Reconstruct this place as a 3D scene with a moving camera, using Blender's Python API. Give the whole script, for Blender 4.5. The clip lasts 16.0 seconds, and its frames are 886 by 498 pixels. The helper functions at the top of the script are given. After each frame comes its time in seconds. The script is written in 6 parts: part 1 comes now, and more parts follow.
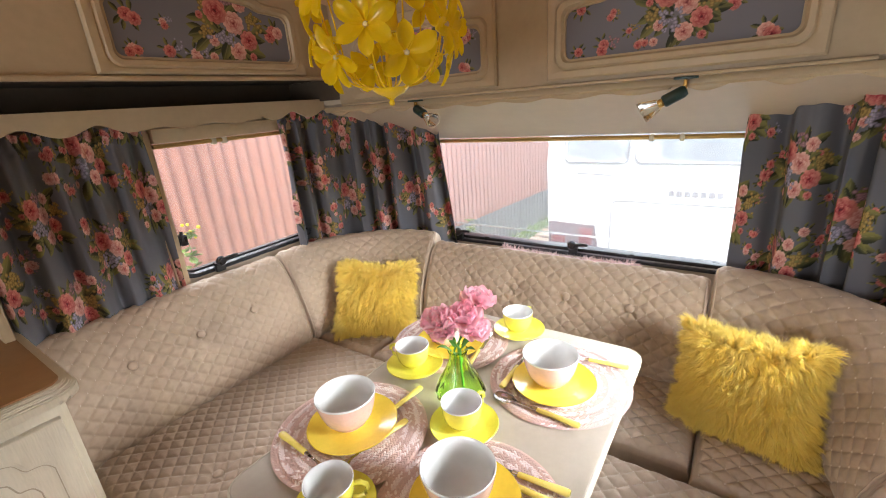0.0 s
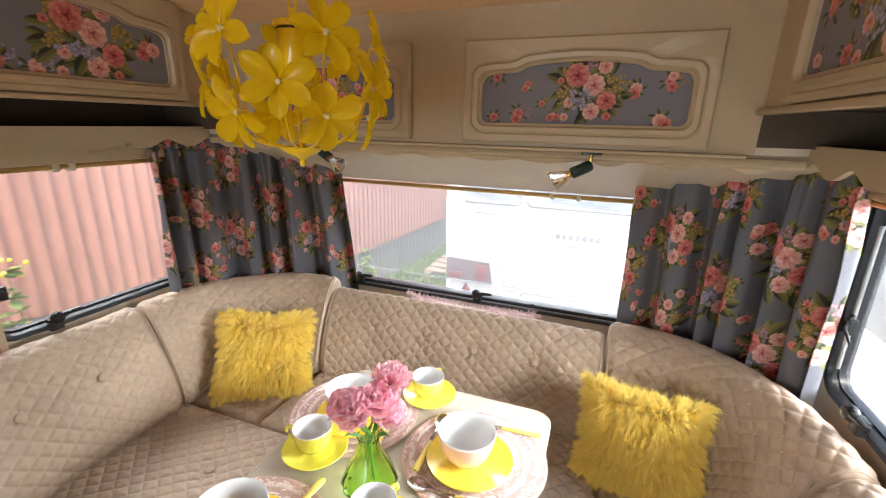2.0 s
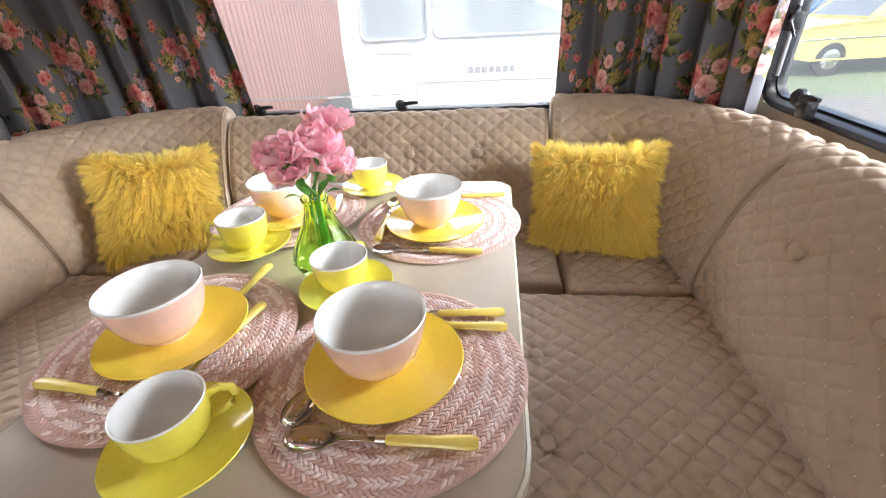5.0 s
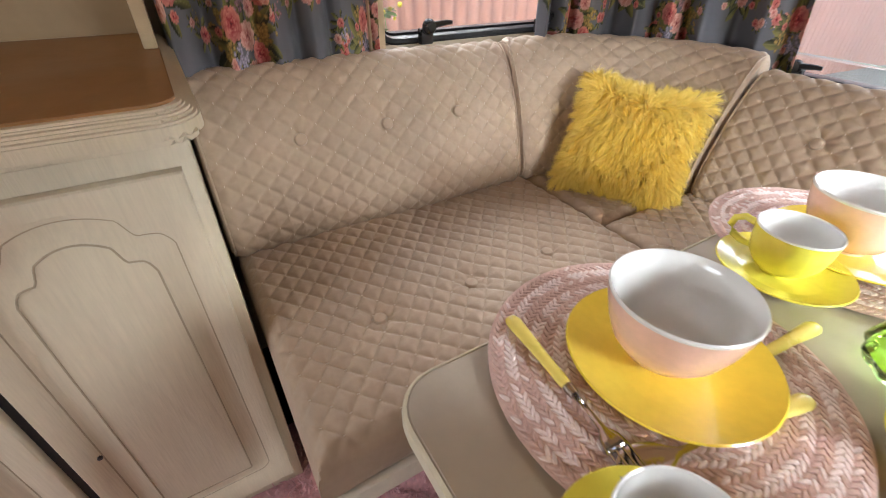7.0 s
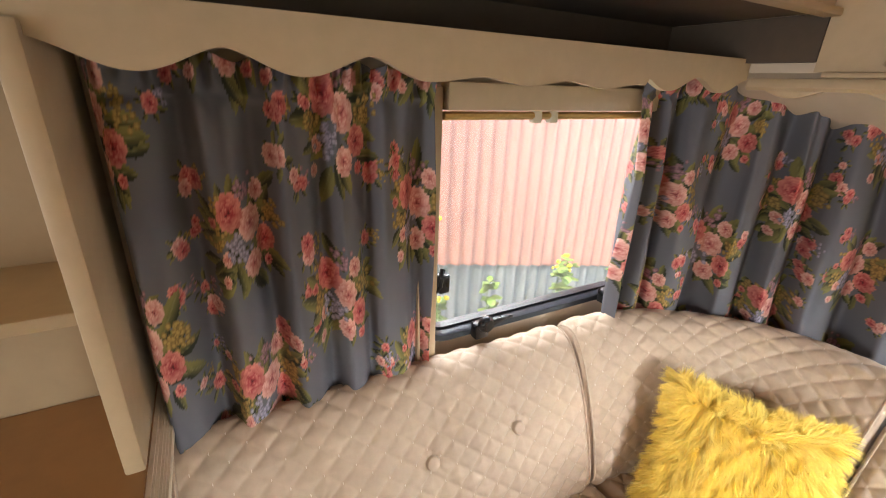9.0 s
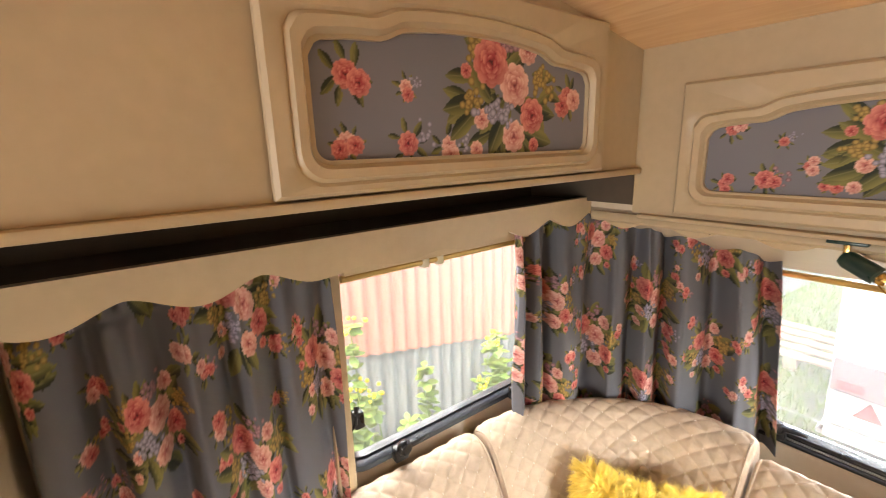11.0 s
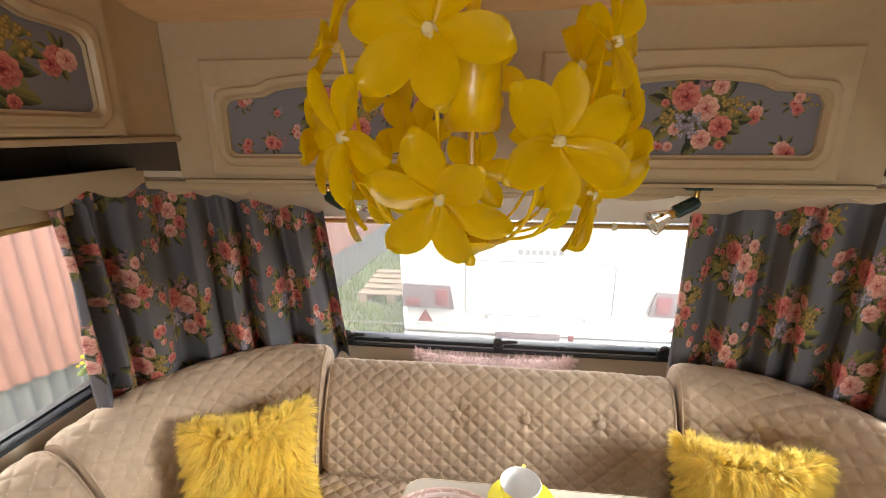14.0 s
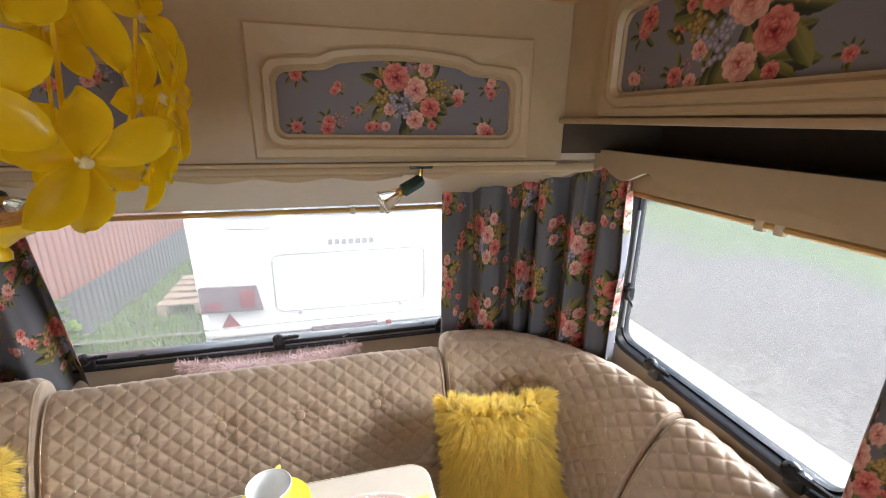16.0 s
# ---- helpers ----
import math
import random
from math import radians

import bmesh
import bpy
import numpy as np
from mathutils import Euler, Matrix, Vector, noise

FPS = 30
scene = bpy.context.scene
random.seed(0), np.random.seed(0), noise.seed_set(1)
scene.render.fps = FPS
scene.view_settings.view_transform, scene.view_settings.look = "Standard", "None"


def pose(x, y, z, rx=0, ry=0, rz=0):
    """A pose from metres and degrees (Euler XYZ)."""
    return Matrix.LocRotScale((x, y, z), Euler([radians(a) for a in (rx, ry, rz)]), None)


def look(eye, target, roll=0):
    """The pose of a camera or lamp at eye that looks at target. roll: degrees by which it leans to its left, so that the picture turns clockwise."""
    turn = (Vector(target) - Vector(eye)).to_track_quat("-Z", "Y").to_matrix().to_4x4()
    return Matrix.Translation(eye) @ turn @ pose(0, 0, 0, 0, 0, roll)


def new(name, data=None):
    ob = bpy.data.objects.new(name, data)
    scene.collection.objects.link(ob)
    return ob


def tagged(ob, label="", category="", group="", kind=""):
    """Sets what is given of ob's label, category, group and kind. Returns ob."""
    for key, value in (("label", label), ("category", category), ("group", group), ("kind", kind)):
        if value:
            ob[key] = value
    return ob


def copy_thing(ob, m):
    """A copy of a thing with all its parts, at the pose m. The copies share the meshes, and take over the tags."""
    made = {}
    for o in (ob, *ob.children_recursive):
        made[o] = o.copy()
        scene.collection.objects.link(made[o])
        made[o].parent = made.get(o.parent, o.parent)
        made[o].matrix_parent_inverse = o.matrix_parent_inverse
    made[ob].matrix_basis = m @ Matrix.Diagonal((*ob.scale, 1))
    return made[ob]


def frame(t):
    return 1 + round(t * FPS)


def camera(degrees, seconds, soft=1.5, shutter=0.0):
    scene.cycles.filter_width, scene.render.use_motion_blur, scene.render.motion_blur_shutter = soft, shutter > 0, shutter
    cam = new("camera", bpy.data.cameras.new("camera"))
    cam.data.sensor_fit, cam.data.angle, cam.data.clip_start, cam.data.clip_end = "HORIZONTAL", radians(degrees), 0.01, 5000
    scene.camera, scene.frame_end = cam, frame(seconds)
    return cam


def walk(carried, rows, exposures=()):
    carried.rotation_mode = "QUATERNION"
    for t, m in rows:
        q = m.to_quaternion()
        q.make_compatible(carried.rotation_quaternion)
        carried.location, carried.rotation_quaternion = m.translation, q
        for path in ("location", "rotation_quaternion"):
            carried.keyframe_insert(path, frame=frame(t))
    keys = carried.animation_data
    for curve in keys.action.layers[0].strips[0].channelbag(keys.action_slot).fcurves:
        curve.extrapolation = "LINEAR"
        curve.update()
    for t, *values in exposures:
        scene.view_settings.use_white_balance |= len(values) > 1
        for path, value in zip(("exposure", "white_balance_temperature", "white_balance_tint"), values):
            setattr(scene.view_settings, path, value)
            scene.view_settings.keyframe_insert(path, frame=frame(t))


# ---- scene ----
# camera and its walk
cam = camera(92.1, 16.0, soft=1.0, shutter=0.15)
PATH = [
    (0, (0.557, 2.332, 1.379), (-0.542, 3.873, 0.733), -4.5),
    (0.5, (0.549, 2.34, 1.386), (-0.548, 3.878, 0.73), -4.8),
    (1, (0.564, 2.35, 1.394), (-0.494, 3.921, 0.751), -3.9),
    (1.5, (0.543, 2.357, 1.421), (-0.396, 4.022, 0.832), -0.9),
    (2, (0.459, 2.402, 1.459), (-0.204, 4.203, 0.895), 1.3),
    (2.5, (0.395, 2.43, 1.457), (0.13, 4.335, 0.906), 1.3),
    (3, (0.368, 2.401, 1.424), (0.193, 4.309, 0.851), -0.5),
    (3.2, (0.368, 2.402, 1.411), (0.213, 4.29, 0.769), -0.9),
    (5.3, (0.365, 2.417, 1.074), (0.077, 4.097, 0.027), -4.9),
    (5.5, (0.343, 2.425, 1.062), (-0.076, 4.059, -0.012), -4.8),
    (6, (0.277, 2.474, 1.051), (-0.59, 3.877, -0.08), -1.5),
    (6.3, (0.237, 2.49, 1.058), (-0.893, 3.681, -0.085), 1.1),
    (6.5, (0.197, 2.503, 1.045), (-1.086, 3.515, -0.109), 0.3),
    (7, (0.04, 2.494, 1.049), (-1.345, 3.347, -0.115), 0.9),
    (7.5, (-0.146, 2.509, 1.056), (-1.552, 3.325, -0.108), -2.3),
    (8, (-0.249, 2.512, 1.143), (-1.756, 3.365, 0.142), -1.0),
    (8.5, (-0.334, 2.575, 1.273), (-1.943, 3.448, 0.466), 1.1),
    (8.7, (-0.367, 2.595, 1.312), (-1.989, 3.484, 0.551), 1.8),
    (10.8, (-0.277, 2.65, 1.559), (-1.89, 3.722, 1.058), -1.9),
    (11, (-0.268, 2.656, 1.562), (-1.819, 3.83, 1.098), -1.7),
    (11.5, (-0.244, 2.673, 1.561), (-1.504, 4.167, 1.131), -0.0),
    (12, (-0.204, 2.635, 1.559), (-1.144, 4.347, 1.127), 0.6),
    (12.5, (-0.175, 2.582, 1.543), (-0.92, 4.382, 1.089), 0.6),
    (13, (-0.126, 2.582, 1.524), (-0.692, 4.436, 1.031), 0.4),
    (13.5, (-0.073, 2.597, 1.52), (-0.442, 4.492, 0.999), 0.2),
    (14, (-0.017, 2.607, 1.517), (-0.24, 4.52, 0.979), -0.2),
    (14.5, (0.054, 2.632, 1.515), (0.021, 4.553, 0.957), -0.1),
    (15, (0.128, 2.649, 1.515), (0.352, 4.554, 0.948), 0.9),
    (15.5, (0.178, 2.638, 1.525), (0.594, 4.512, 0.962), 1.4),
    (16, (0.222, 2.62, 1.496), (0.714, 4.47, 0.918), 0.8),
]
walk(cam, [(t, look(eye, target, roll)) for t, eye, target, roll in PATH],
     exposures=[(0, 2.3, 6350, 10), (1.5, 2.3, 6350, 10), (3, 2.25, 6400, 10), (5.5, 2.05, 6250, 10), (6.5, 1.8, 6250, 10), (7, 2.15, 6350, 10), (7.5, 2.5, 6400, 10), (8.5, 2.7, 6450, 10), (11, 3.2, 6950, 10), (12, 2.65, 7150, 10), (13, 2.35, 7050, 10), (14.5, 2.15, 7000, 10), (16, 2.05, 6300, 10)])

# ---- world and light ----
world = bpy.data.worlds.new("sky")
scene.world = world
world.use_nodes = True
wn = world.node_tree.nodes
sky = wn.new("ShaderNodeTexSky")
sky.sky_type = "NISHITA"
sky.sun_disc = False
sky.sun_elevation = radians(67)
sky.sun_rotation = radians(160)
sky.air_density = 1.2
sky.dust_density = 4.0
world.node_tree.links.new(sky.outputs[0], wn["Background"].inputs["Color"])
wn["Background"].inputs["Strength"].default_value = 0.11
sun_data = bpy.data.lights.new("sun", "SUN")
sun_data.energy = 0.55
sun_data.angle = radians(12)
sun_data.color = (1.0, 0.95, 0.88)
sun = new("sun", sun_data)
sun.matrix_world = look((1.5, -4.0, 10), (0, 0, 0))


def window_light(name, eye, target, wide, high, power):
    """Adds an area lamp, out of view, in place of daylight through an opening."""
    lamp = bpy.data.lights.new(name, "AREA")
    lamp.shape, lamp.size, lamp.size_y, lamp.energy = "RECTANGLE", wide, high, power
    lamp.color = (0.93, 0.97, 1.0)
    ob = new(name, lamp)
    ob.matrix_world = look(eye, target)
    return ob


# Fill lamp added behind the camera; no window is known there.
window_light("rear_fill_light", (-0.05, 0.485, 1.12), (0.1, 3.0, 0.95), 1.05, 0.66, 4.0)
# Added lamps outside the three windows stand in for the sky, hidden from view.
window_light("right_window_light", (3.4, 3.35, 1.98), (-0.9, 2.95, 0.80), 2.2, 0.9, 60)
window_light("left_window_light", (-2.0, 3.50, 1.87), (0.1, 2.85, 0.75), 1.3, 0.5, 6)
window_light("front_window_light", (0, 5.30, 1.72), (0, 3.2, 0.70), 1.7, 0.5, 6)


# ---- materials ----
def nodes_of(name):
    m = bpy.data.materials.new(name)
    m.use_nodes = True
    return m, m.node_tree.nodes, m.node_tree.links, m.node_tree.nodes["Principled BSDF"]


def mat(name, col, rough=0.5, metal=0.0, var=0.1, scale=6.0, bump=0.0, bscale=150.0, coat=0.0, trans=0.0, stretch=None, rvar=0.08, sheen=0.0, spread=0.0):
    """A plain material with colour wear at two scales and fine relief."""
    m, n, l, p = nodes_of(name)
    tc = n.new("ShaderNodeTexCoord")
    src = tc.outputs["Object"]
    if stretch:
        mp = n.new("ShaderNodeMapping")
        mp.inputs["Scale"].default_value = stretch
        l.new(src, mp.inputs["Vector"])
        src = mp.outputs[0]
    big, fine = n.new("ShaderNodeTexNoise"), n.new("ShaderNodeTexNoise")
    big.inputs["Scale"].default_value, big.inputs["Detail"].default_value = scale, 5
    fine.inputs["Scale"].default_value, fine.inputs["Detail"].default_value = scale * 9, 4
    l.new(src, big.inputs["Vector"]), l.new(src, fine.inputs["Vector"])
    add = n.new("ShaderNodeMath")
    add.operation = "ADD"
    l.new(big.outputs["Fac"], add.inputs[0]), l.new(fine.outputs["Fac"], add.inputs[1])
    val = add.outputs[0]
    if spread:
        info = n.new("ShaderNodeObjectInfo")
        mul = n.new("ShaderNodeMath")
        mul.operation, mul.inputs[1].default_value = "MULTIPLY_ADD", spread
        l.new(info.outputs["Random"], mul.inputs[0]), l.new(val, mul.inputs[2])
        val = mul.outputs[0]
    rng = n.new("ShaderNodeMapRange")
    rng.inputs["From Min"].default_value, rng.inputs["From Max"].default_value = 0.6, 1.4 + spread
    rng.inputs["To Min"].default_value, rng.inputs["To Max"].default_value = 1 - var, 1 + var
    l.new(val, rng.inputs["Value"])
    mix = n.new("ShaderNodeVectorMath")
    mix.operation = "SCALE"
    mix.inputs[0].default_value = col
    l.new(rng.outputs[0], mix.inputs["Scale"])
    l.new(mix.outputs[0], p.inputs["Base Color"])
    rr = n.new("ShaderNodeMapRange")
    rr.inputs["From Min"].default_value, rr.inputs["From Max"].default_value = 0.3, 0.7
    rr.inputs["To Min"].default_value, rr.inputs["To Max"].default_value = max(rough - rvar, 0.02), min(rough + rvar, 1)
    l.new(big.outputs["Fac"], rr.inputs["Value"]), l.new(rr.outputs[0], p.inputs["Roughness"])
    p.inputs["Metallic"].default_value = metal
    p.inputs["Coat Weight"].default_value = coat
    p.inputs["Transmission Weight"].default_value = trans
    p.inputs["Sheen Weight"].default_value = sheen
    if bump:
        bt, b = n.new("ShaderNodeTexNoise"), n.new("ShaderNodeBump")
        bt.inputs["Scale"].default_value, bt.inputs["Detail"].default_value = bscale, 4
        b.inputs["Strength"].default_value, b.inputs["Distance"].default_value = bump, 0.002
        l.new(src, bt.inputs["Vector"]), l.new(bt.outputs["Fac"], b.inputs["Height"]), l.new(b.outputs[0], p.inputs["Normal"])
    return m


def cloth(name, rough=0.85, weave=900.0, strength=0.25):
    """Printed cloth: the print lies in the mesh's colour layer, the weave is relief."""
    m, n, l, p = nodes_of(name)
    at = n.new("ShaderNodeVertexColor")
    at.layer_name = "print"
    l.new(at.outputs["Color"], p.inputs["Base Color"])
    p.inputs["Roughness"].default_value = rough
    p.inputs["Sheen Weight"].default_value = 0.03
    tc, bt, b = n.new("ShaderNodeTexCoord"), n.new("ShaderNodeTexNoise"), n.new("ShaderNodeBump")
    bt.inputs["Scale"].default_value = weave
    b.inputs["Strength"].default_value, b.inputs["Distance"].default_value = strength, 0.001
    l.new(tc.outputs["Object"], bt.inputs["Vector"]), l.new(bt.outputs["Fac"], b.inputs["Height"]), l.new(b.outputs[0], p.inputs["Normal"])
    return m


def glowing_through(m, col, amount):
    """Lets a thin sheet pass scattered light from behind."""
    n, l = m.node_tree.nodes, m.node_tree.links
    tr, mx, out = n.new("ShaderNodeBsdfTranslucent"), n.new("ShaderNodeMixShader"), n["Material Output"]
    tr.inputs["Color"].default_value = (*col, 1)
    mx.inputs["Fac"].default_value = amount
    l.new(n["Principled BSDF"].outputs[0], mx.inputs[1]), l.new(tr.outputs[0], mx.inputs[2]), l.new(mx.outputs[0], out.inputs["Surface"])
    return m


def glass(name, col, rough=0.0, ior=1.45, clear=1.0):
    m, n, l, p = nodes_of(name)
    p.inputs["Base Color"].default_value = (*col, 1)
    p.inputs["Roughness"].default_value = rough
    p.inputs["Transmission Weight"].default_value = clear
    p.inputs["IOR"].default_value = ior
    return m


def wood(name, a, b, scale, stretch, rough=0.45, dist=2.5):
    """Wood with long grain along the axis that stretch leaves small."""
    m, n, l, p = nodes_of(name)
    tc, mp, no = n.new("ShaderNodeTexCoord"), n.new("ShaderNodeMapping"), n.new("ShaderNodeTexNoise")
    mp.inputs["Scale"].default_value = stretch
    no.inputs["Scale"].default_value, no.inputs["Detail"].default_value, no.inputs["Distortion"].default_value = scale, 8, dist
    ramp = n.new("ShaderNodeValToRGB")
    ramp.color_ramp.elements[0].position, ramp.color_ramp.elements[1].position = 0.35, 0.65
    ramp.color_ramp.elements[0].color, ramp.color_ramp.elements[1].color = (*a, 1), (*b, 1)
    l.new(tc.outputs["Object"], mp.inputs["Vector"]), l.new(mp.outputs[0], no.inputs["Vector"])
    l.new(no.outputs["Fac"], ramp.inputs["Fac"]), l.new(ramp.outputs[0], p.inputs["Base Color"])
    bm_ = n.new("ShaderNodeBump")
    bm_.inputs["Strength"].default_value, bm_.inputs["Distance"].default_value = 0.15, 0.001
    l.new(no.outputs["Fac"], bm_.inputs["Height"]), l.new(bm_.outputs[0], p.inputs["Normal"])
    p.inputs["Roughness"].default_value = rough
    return m


CREAM = mat("cream_paint", (0.50, 0.382, 0.24), 0.42, var=0.07, scale=5, bump=0.12, bscale=60, stretch=(1, 1, 1))
CREAM_WALL = mat("cream_wall_board", (0.60, 0.50, 0.38), 0.5, var=0.05, scale=3, bump=0.1, bscale=300)
BRUSHED = mat("brush_painted_cream", (0.66, 0.57, 0.43), 0.5, var=0.08, scale=5, bump=0.3, bscale=45, stretch=(6, 6, 0.5))
TAUPE = mat("taupe_table_laminate", (0.48, 0.415, 0.335), 0.5, var=0.05, scale=7, bump=0.05, bscale=200)
# Tan standing in for the cream wall in shade behind the shelves.
NOOK_SHADE = mat("tan_nook_shade", (0.40, 0.29, 0.17), 0.5, var=0.07, scale=4, bump=0.1, bscale=120)
TAN = mat("tan_worktop", (0.32, 0.165, 0.062), 0.4, var=0.10, scale=4, bump=0.1, bscale=120)
EDGE = mat("cream_table_edge", (0.66, 0.60, 0.46), 0.4, var=0.05)
PINE = wood("pine_ceiling_board", (0.72, 0.45, 0.24), (0.80, 0.54, 0.30), 3.0, (0.7, 9, 9), 0.5, 3.0)
PLINTH = mat("pale_bench_board", (0.62, 0.55, 0.45), 0.5, var=0.08, scale=8, bump=0.1)
BEIGE = mat("beige_quilted_velour", (0.45, 0.335, 0.24), 0.62, var=0.10, scale=7, bump=0.35, bscale=700, sheen=0.15, rvar=0.12)
THREAD = mat("pale_quilting_thread", (0.72, 0.62, 0.50), 0.5, var=0.05)
FLORAL = cloth("floral_cotton")
PANEL_CLOTH = cloth("floral_panel_cotton", 0.7)
BLACK = mat("black_rubber", (0.012, 0.013, 0.016), 0.35, var=0.3, scale=20, bump=0.1)
BLACK_PL = mat("black_plastic", (0.014, 0.014, 0.015), 0.3, var=0.2, scale=30)
ALU = mat("grey_aluminium", (0.45, 0.46, 0.47), 0.35, 0.9, var=0.1, scale=20)
BRASS = mat("brass", (0.70, 0.47, 0.16), 0.25, 1.0, var=0.15, scale=40)
GILT = mat("gilt_blind_rail", (0.55, 0.36, 0.13), 0.35, 0.7, var=0.1, scale=20)
STEEL = mat("polished_steel", (0.62, 0.61, 0.60), 0.12, 1.0, var=0.08, scale=30, rvar=0.04)
GREEN_PAINT = mat("dark_green_enamel", (0.012, 0.040, 0.032), 0.3, var=0.1, scale=20, coat=0.4)
PANE = glass("faintly_hazed_acrylic", (0.97, 0.985, 0.98), 0.0, 1.12, 0.965)
glowing_through(PANE, (0.95, 0.97, 1.0), 0.07)
SIDE_PANE = glass("clear_acrylic", (0.97, 0.985, 0.98), 0.0, 1.12, 0.965)
glowing_through(SIDE_PANE, (0.95, 0.97, 1.0), 0.02)
GREEN_GLASS = glass("green_glass", (0.72, 0.94, 0.36), 0.03, 1.35)
BULB_GLASS = glass("clear_bulb_glass", (0.97, 0.96, 0.93), 0.03, 1.3)
WHITE_GLAZE = mat("white_glaze", (0.82, 0.82, 0.81), 0.12, var=0.02, scale=10, coat=0.6, rvar=0.04)
YELLOW_GLAZE = mat("yellow_glaze", (0.90, 0.68, 0.075), 0.16, var=0.06, scale=12, coat=0.6, bump=0.1, bscale=90, rvar=0.05)
LEMON_GLAZE = mat("lemon_glaze", (0.88, 0.80, 0.12), 0.16, var=0.06, scale=12, coat=0.6, bump=0.12, bscale=90, rvar=0.05)
PINK_GLAZE = mat("pink_glaze", (0.86, 0.56, 0.49), 0.2, var=0.08, scale=14, coat=0.5, bump=0.3, bscale=110, rvar=0.05)
HANDLE = mat("yellow_plastic_handle", (0.85, 0.69, 0.16), 0.25, var=0.05, scale=20, coat=0.3)
LAMP_YELLOW = mat("yellow_enamel", (0.95, 0.66, 0.008), 0.28, var=0.08, scale=15, coat=0.35)
ACRYLIC = mat("yellow_acrylic_petal", (0.98, 0.74, 0.015), 0.3, var=0.10, scale=14, coat=0.3)
glowing_through(ACRYLIC, (1.0, 0.86, 0.03), 0.58)
PEARL = mat("pale_pearl_bead", (0.85, 0.75, 0.40), 0.2, var=0.05)
FUR_YELLOW = mat("yellow_long_pile", (1.0, 0.80, 0.21), 0.6, var=0.20, scale=14, sheen=0.4)
glowing_through(FUR_YELLOW, (1.0, 0.88, 0.34), 0.52)
FUR_PINK = mat("pink_long_pile", (0.85, 0.67, 0.66), 0.8, var=0.2, scale=14, sheen=0.4)
CARPET = mat("pink_plush_carpet", (0.62, 0.34, 0.36), 0.9, var=0.35, scale=9, bump=1.0, bscale=400, sheen=0.4)
PETAL = cloth("pink_edged_silk_petal", 0.6, 300, 0.3)
glowing_through(PETAL, (1.0, 0.74, 0.81), 0.62)
STEM = mat("green_stem", (0.10, 0.28, 0.04), 0.5, var=0.2, scale=20)
BRAID_PINK = mat("dusty_pink_braid", (0.66, 0.455, 0.405), 0.75, var=0.18, scale=30, bump=0.5, bscale=500)
BRAID_PALE = mat("pale_pink_braid", (0.86, 0.73, 0.71), 0.75, var=0.15, scale=30, bump=0.5, bscale=500)
# Darker tan that paints shade into the cabinet door grooves.
GROOVE_SHADE = mat("tan_groove_shade", (0.40, 0.32, 0.22), 0.55, var=0.15, scale=20)
# Floor board colour; also the painted shade in the shelf gaps.
DARK = mat("dark_board_and_shelf_shade", (0.085, 0.058, 0.036), 0.7, var=0.1)


# ---- building helpers ----
ORIGIN = {}


def thing(name, loc, label, category, group="", kind=""):
    ob = tagged(new(name), label, category, group, kind)
    ob.location = loc
    ob.empty_display_size = 0.05
    ORIGIN[ob.name] = Vector(loc)
    return ob


def mesh_of(name, src):
    if isinstance(src, bmesh.types.BMesh):
        me = bpy.data.meshes.new(name)
        bmesh.ops.recalc_face_normals(src, faces=src.faces[:])
        src.to_mesh(me)
        src.free()
        return me
    return src


def part(name, src, material, parent, label="", smooth=True):
    """Links a bmesh or mesh, given in world metres, as one mesh object under a thing or a part."""
    me = mesh_of(name, src)
    o = ORIGIN[parent.name]
    me.transform(Matrix.Translation(-o))
    if not me.materials:
        for m in material if isinstance(material, (list, tuple)) else (material,):
            me.materials.append(m)
    if smooth:
        me.polygons.foreach_set("use_smooth", [True] * len(me.polygons))
        me.set_sharp_from_angle(angle=radians(38))
    ob = new(name, me)
    ob.parent = parent
    ORIGIN[ob.name] = o
    return tagged(ob, label)


def solo(name, src, material, label, category, kind="", group="", smooth=True):
    """A thing or piece of the setting that is one mesh."""
    me = mesh_of(name, src)
    for m in material if isinstance(material, (list, tuple)) else (material,):
        me.materials.append(m)
    if smooth:
        me.polygons.foreach_set("use_smooth", [True] * len(me.polygons))
        me.set_sharp_from_angle(angle=radians(38))
    ob = new(name, me)
    ORIGIN[ob.name] = Vector((0, 0, 0))
    return tagged(ob, label, category, group, kind)


def box(x0, x1, y0, y1, z0, z1, bev=0.0, bm=None, seg=2):
    b = bmesh.new()
    bmesh.ops.create_cube(b, size=1, matrix=Matrix.LocRotScale(((x0 + x1) / 2, (y0 + y1) / 2, (z0 + z1) / 2), None, (abs(x1 - x0), abs(y1 - y0), abs(z1 - z0))))
    if bev:
        bmesh.ops.bevel(b, geom=b.edges[:], offset=bev, segments=seg, affect="EDGES", profile=0.5)
    return merge(bm, b)


def merge(bm, b):
    if bm is None:
        return b
    me = bpy.data.meshes.new("join")
    b.to_mesh(me)
    b.free()
    bm.from_mesh(me)
    bpy.data.meshes.remove(me)
    return bm


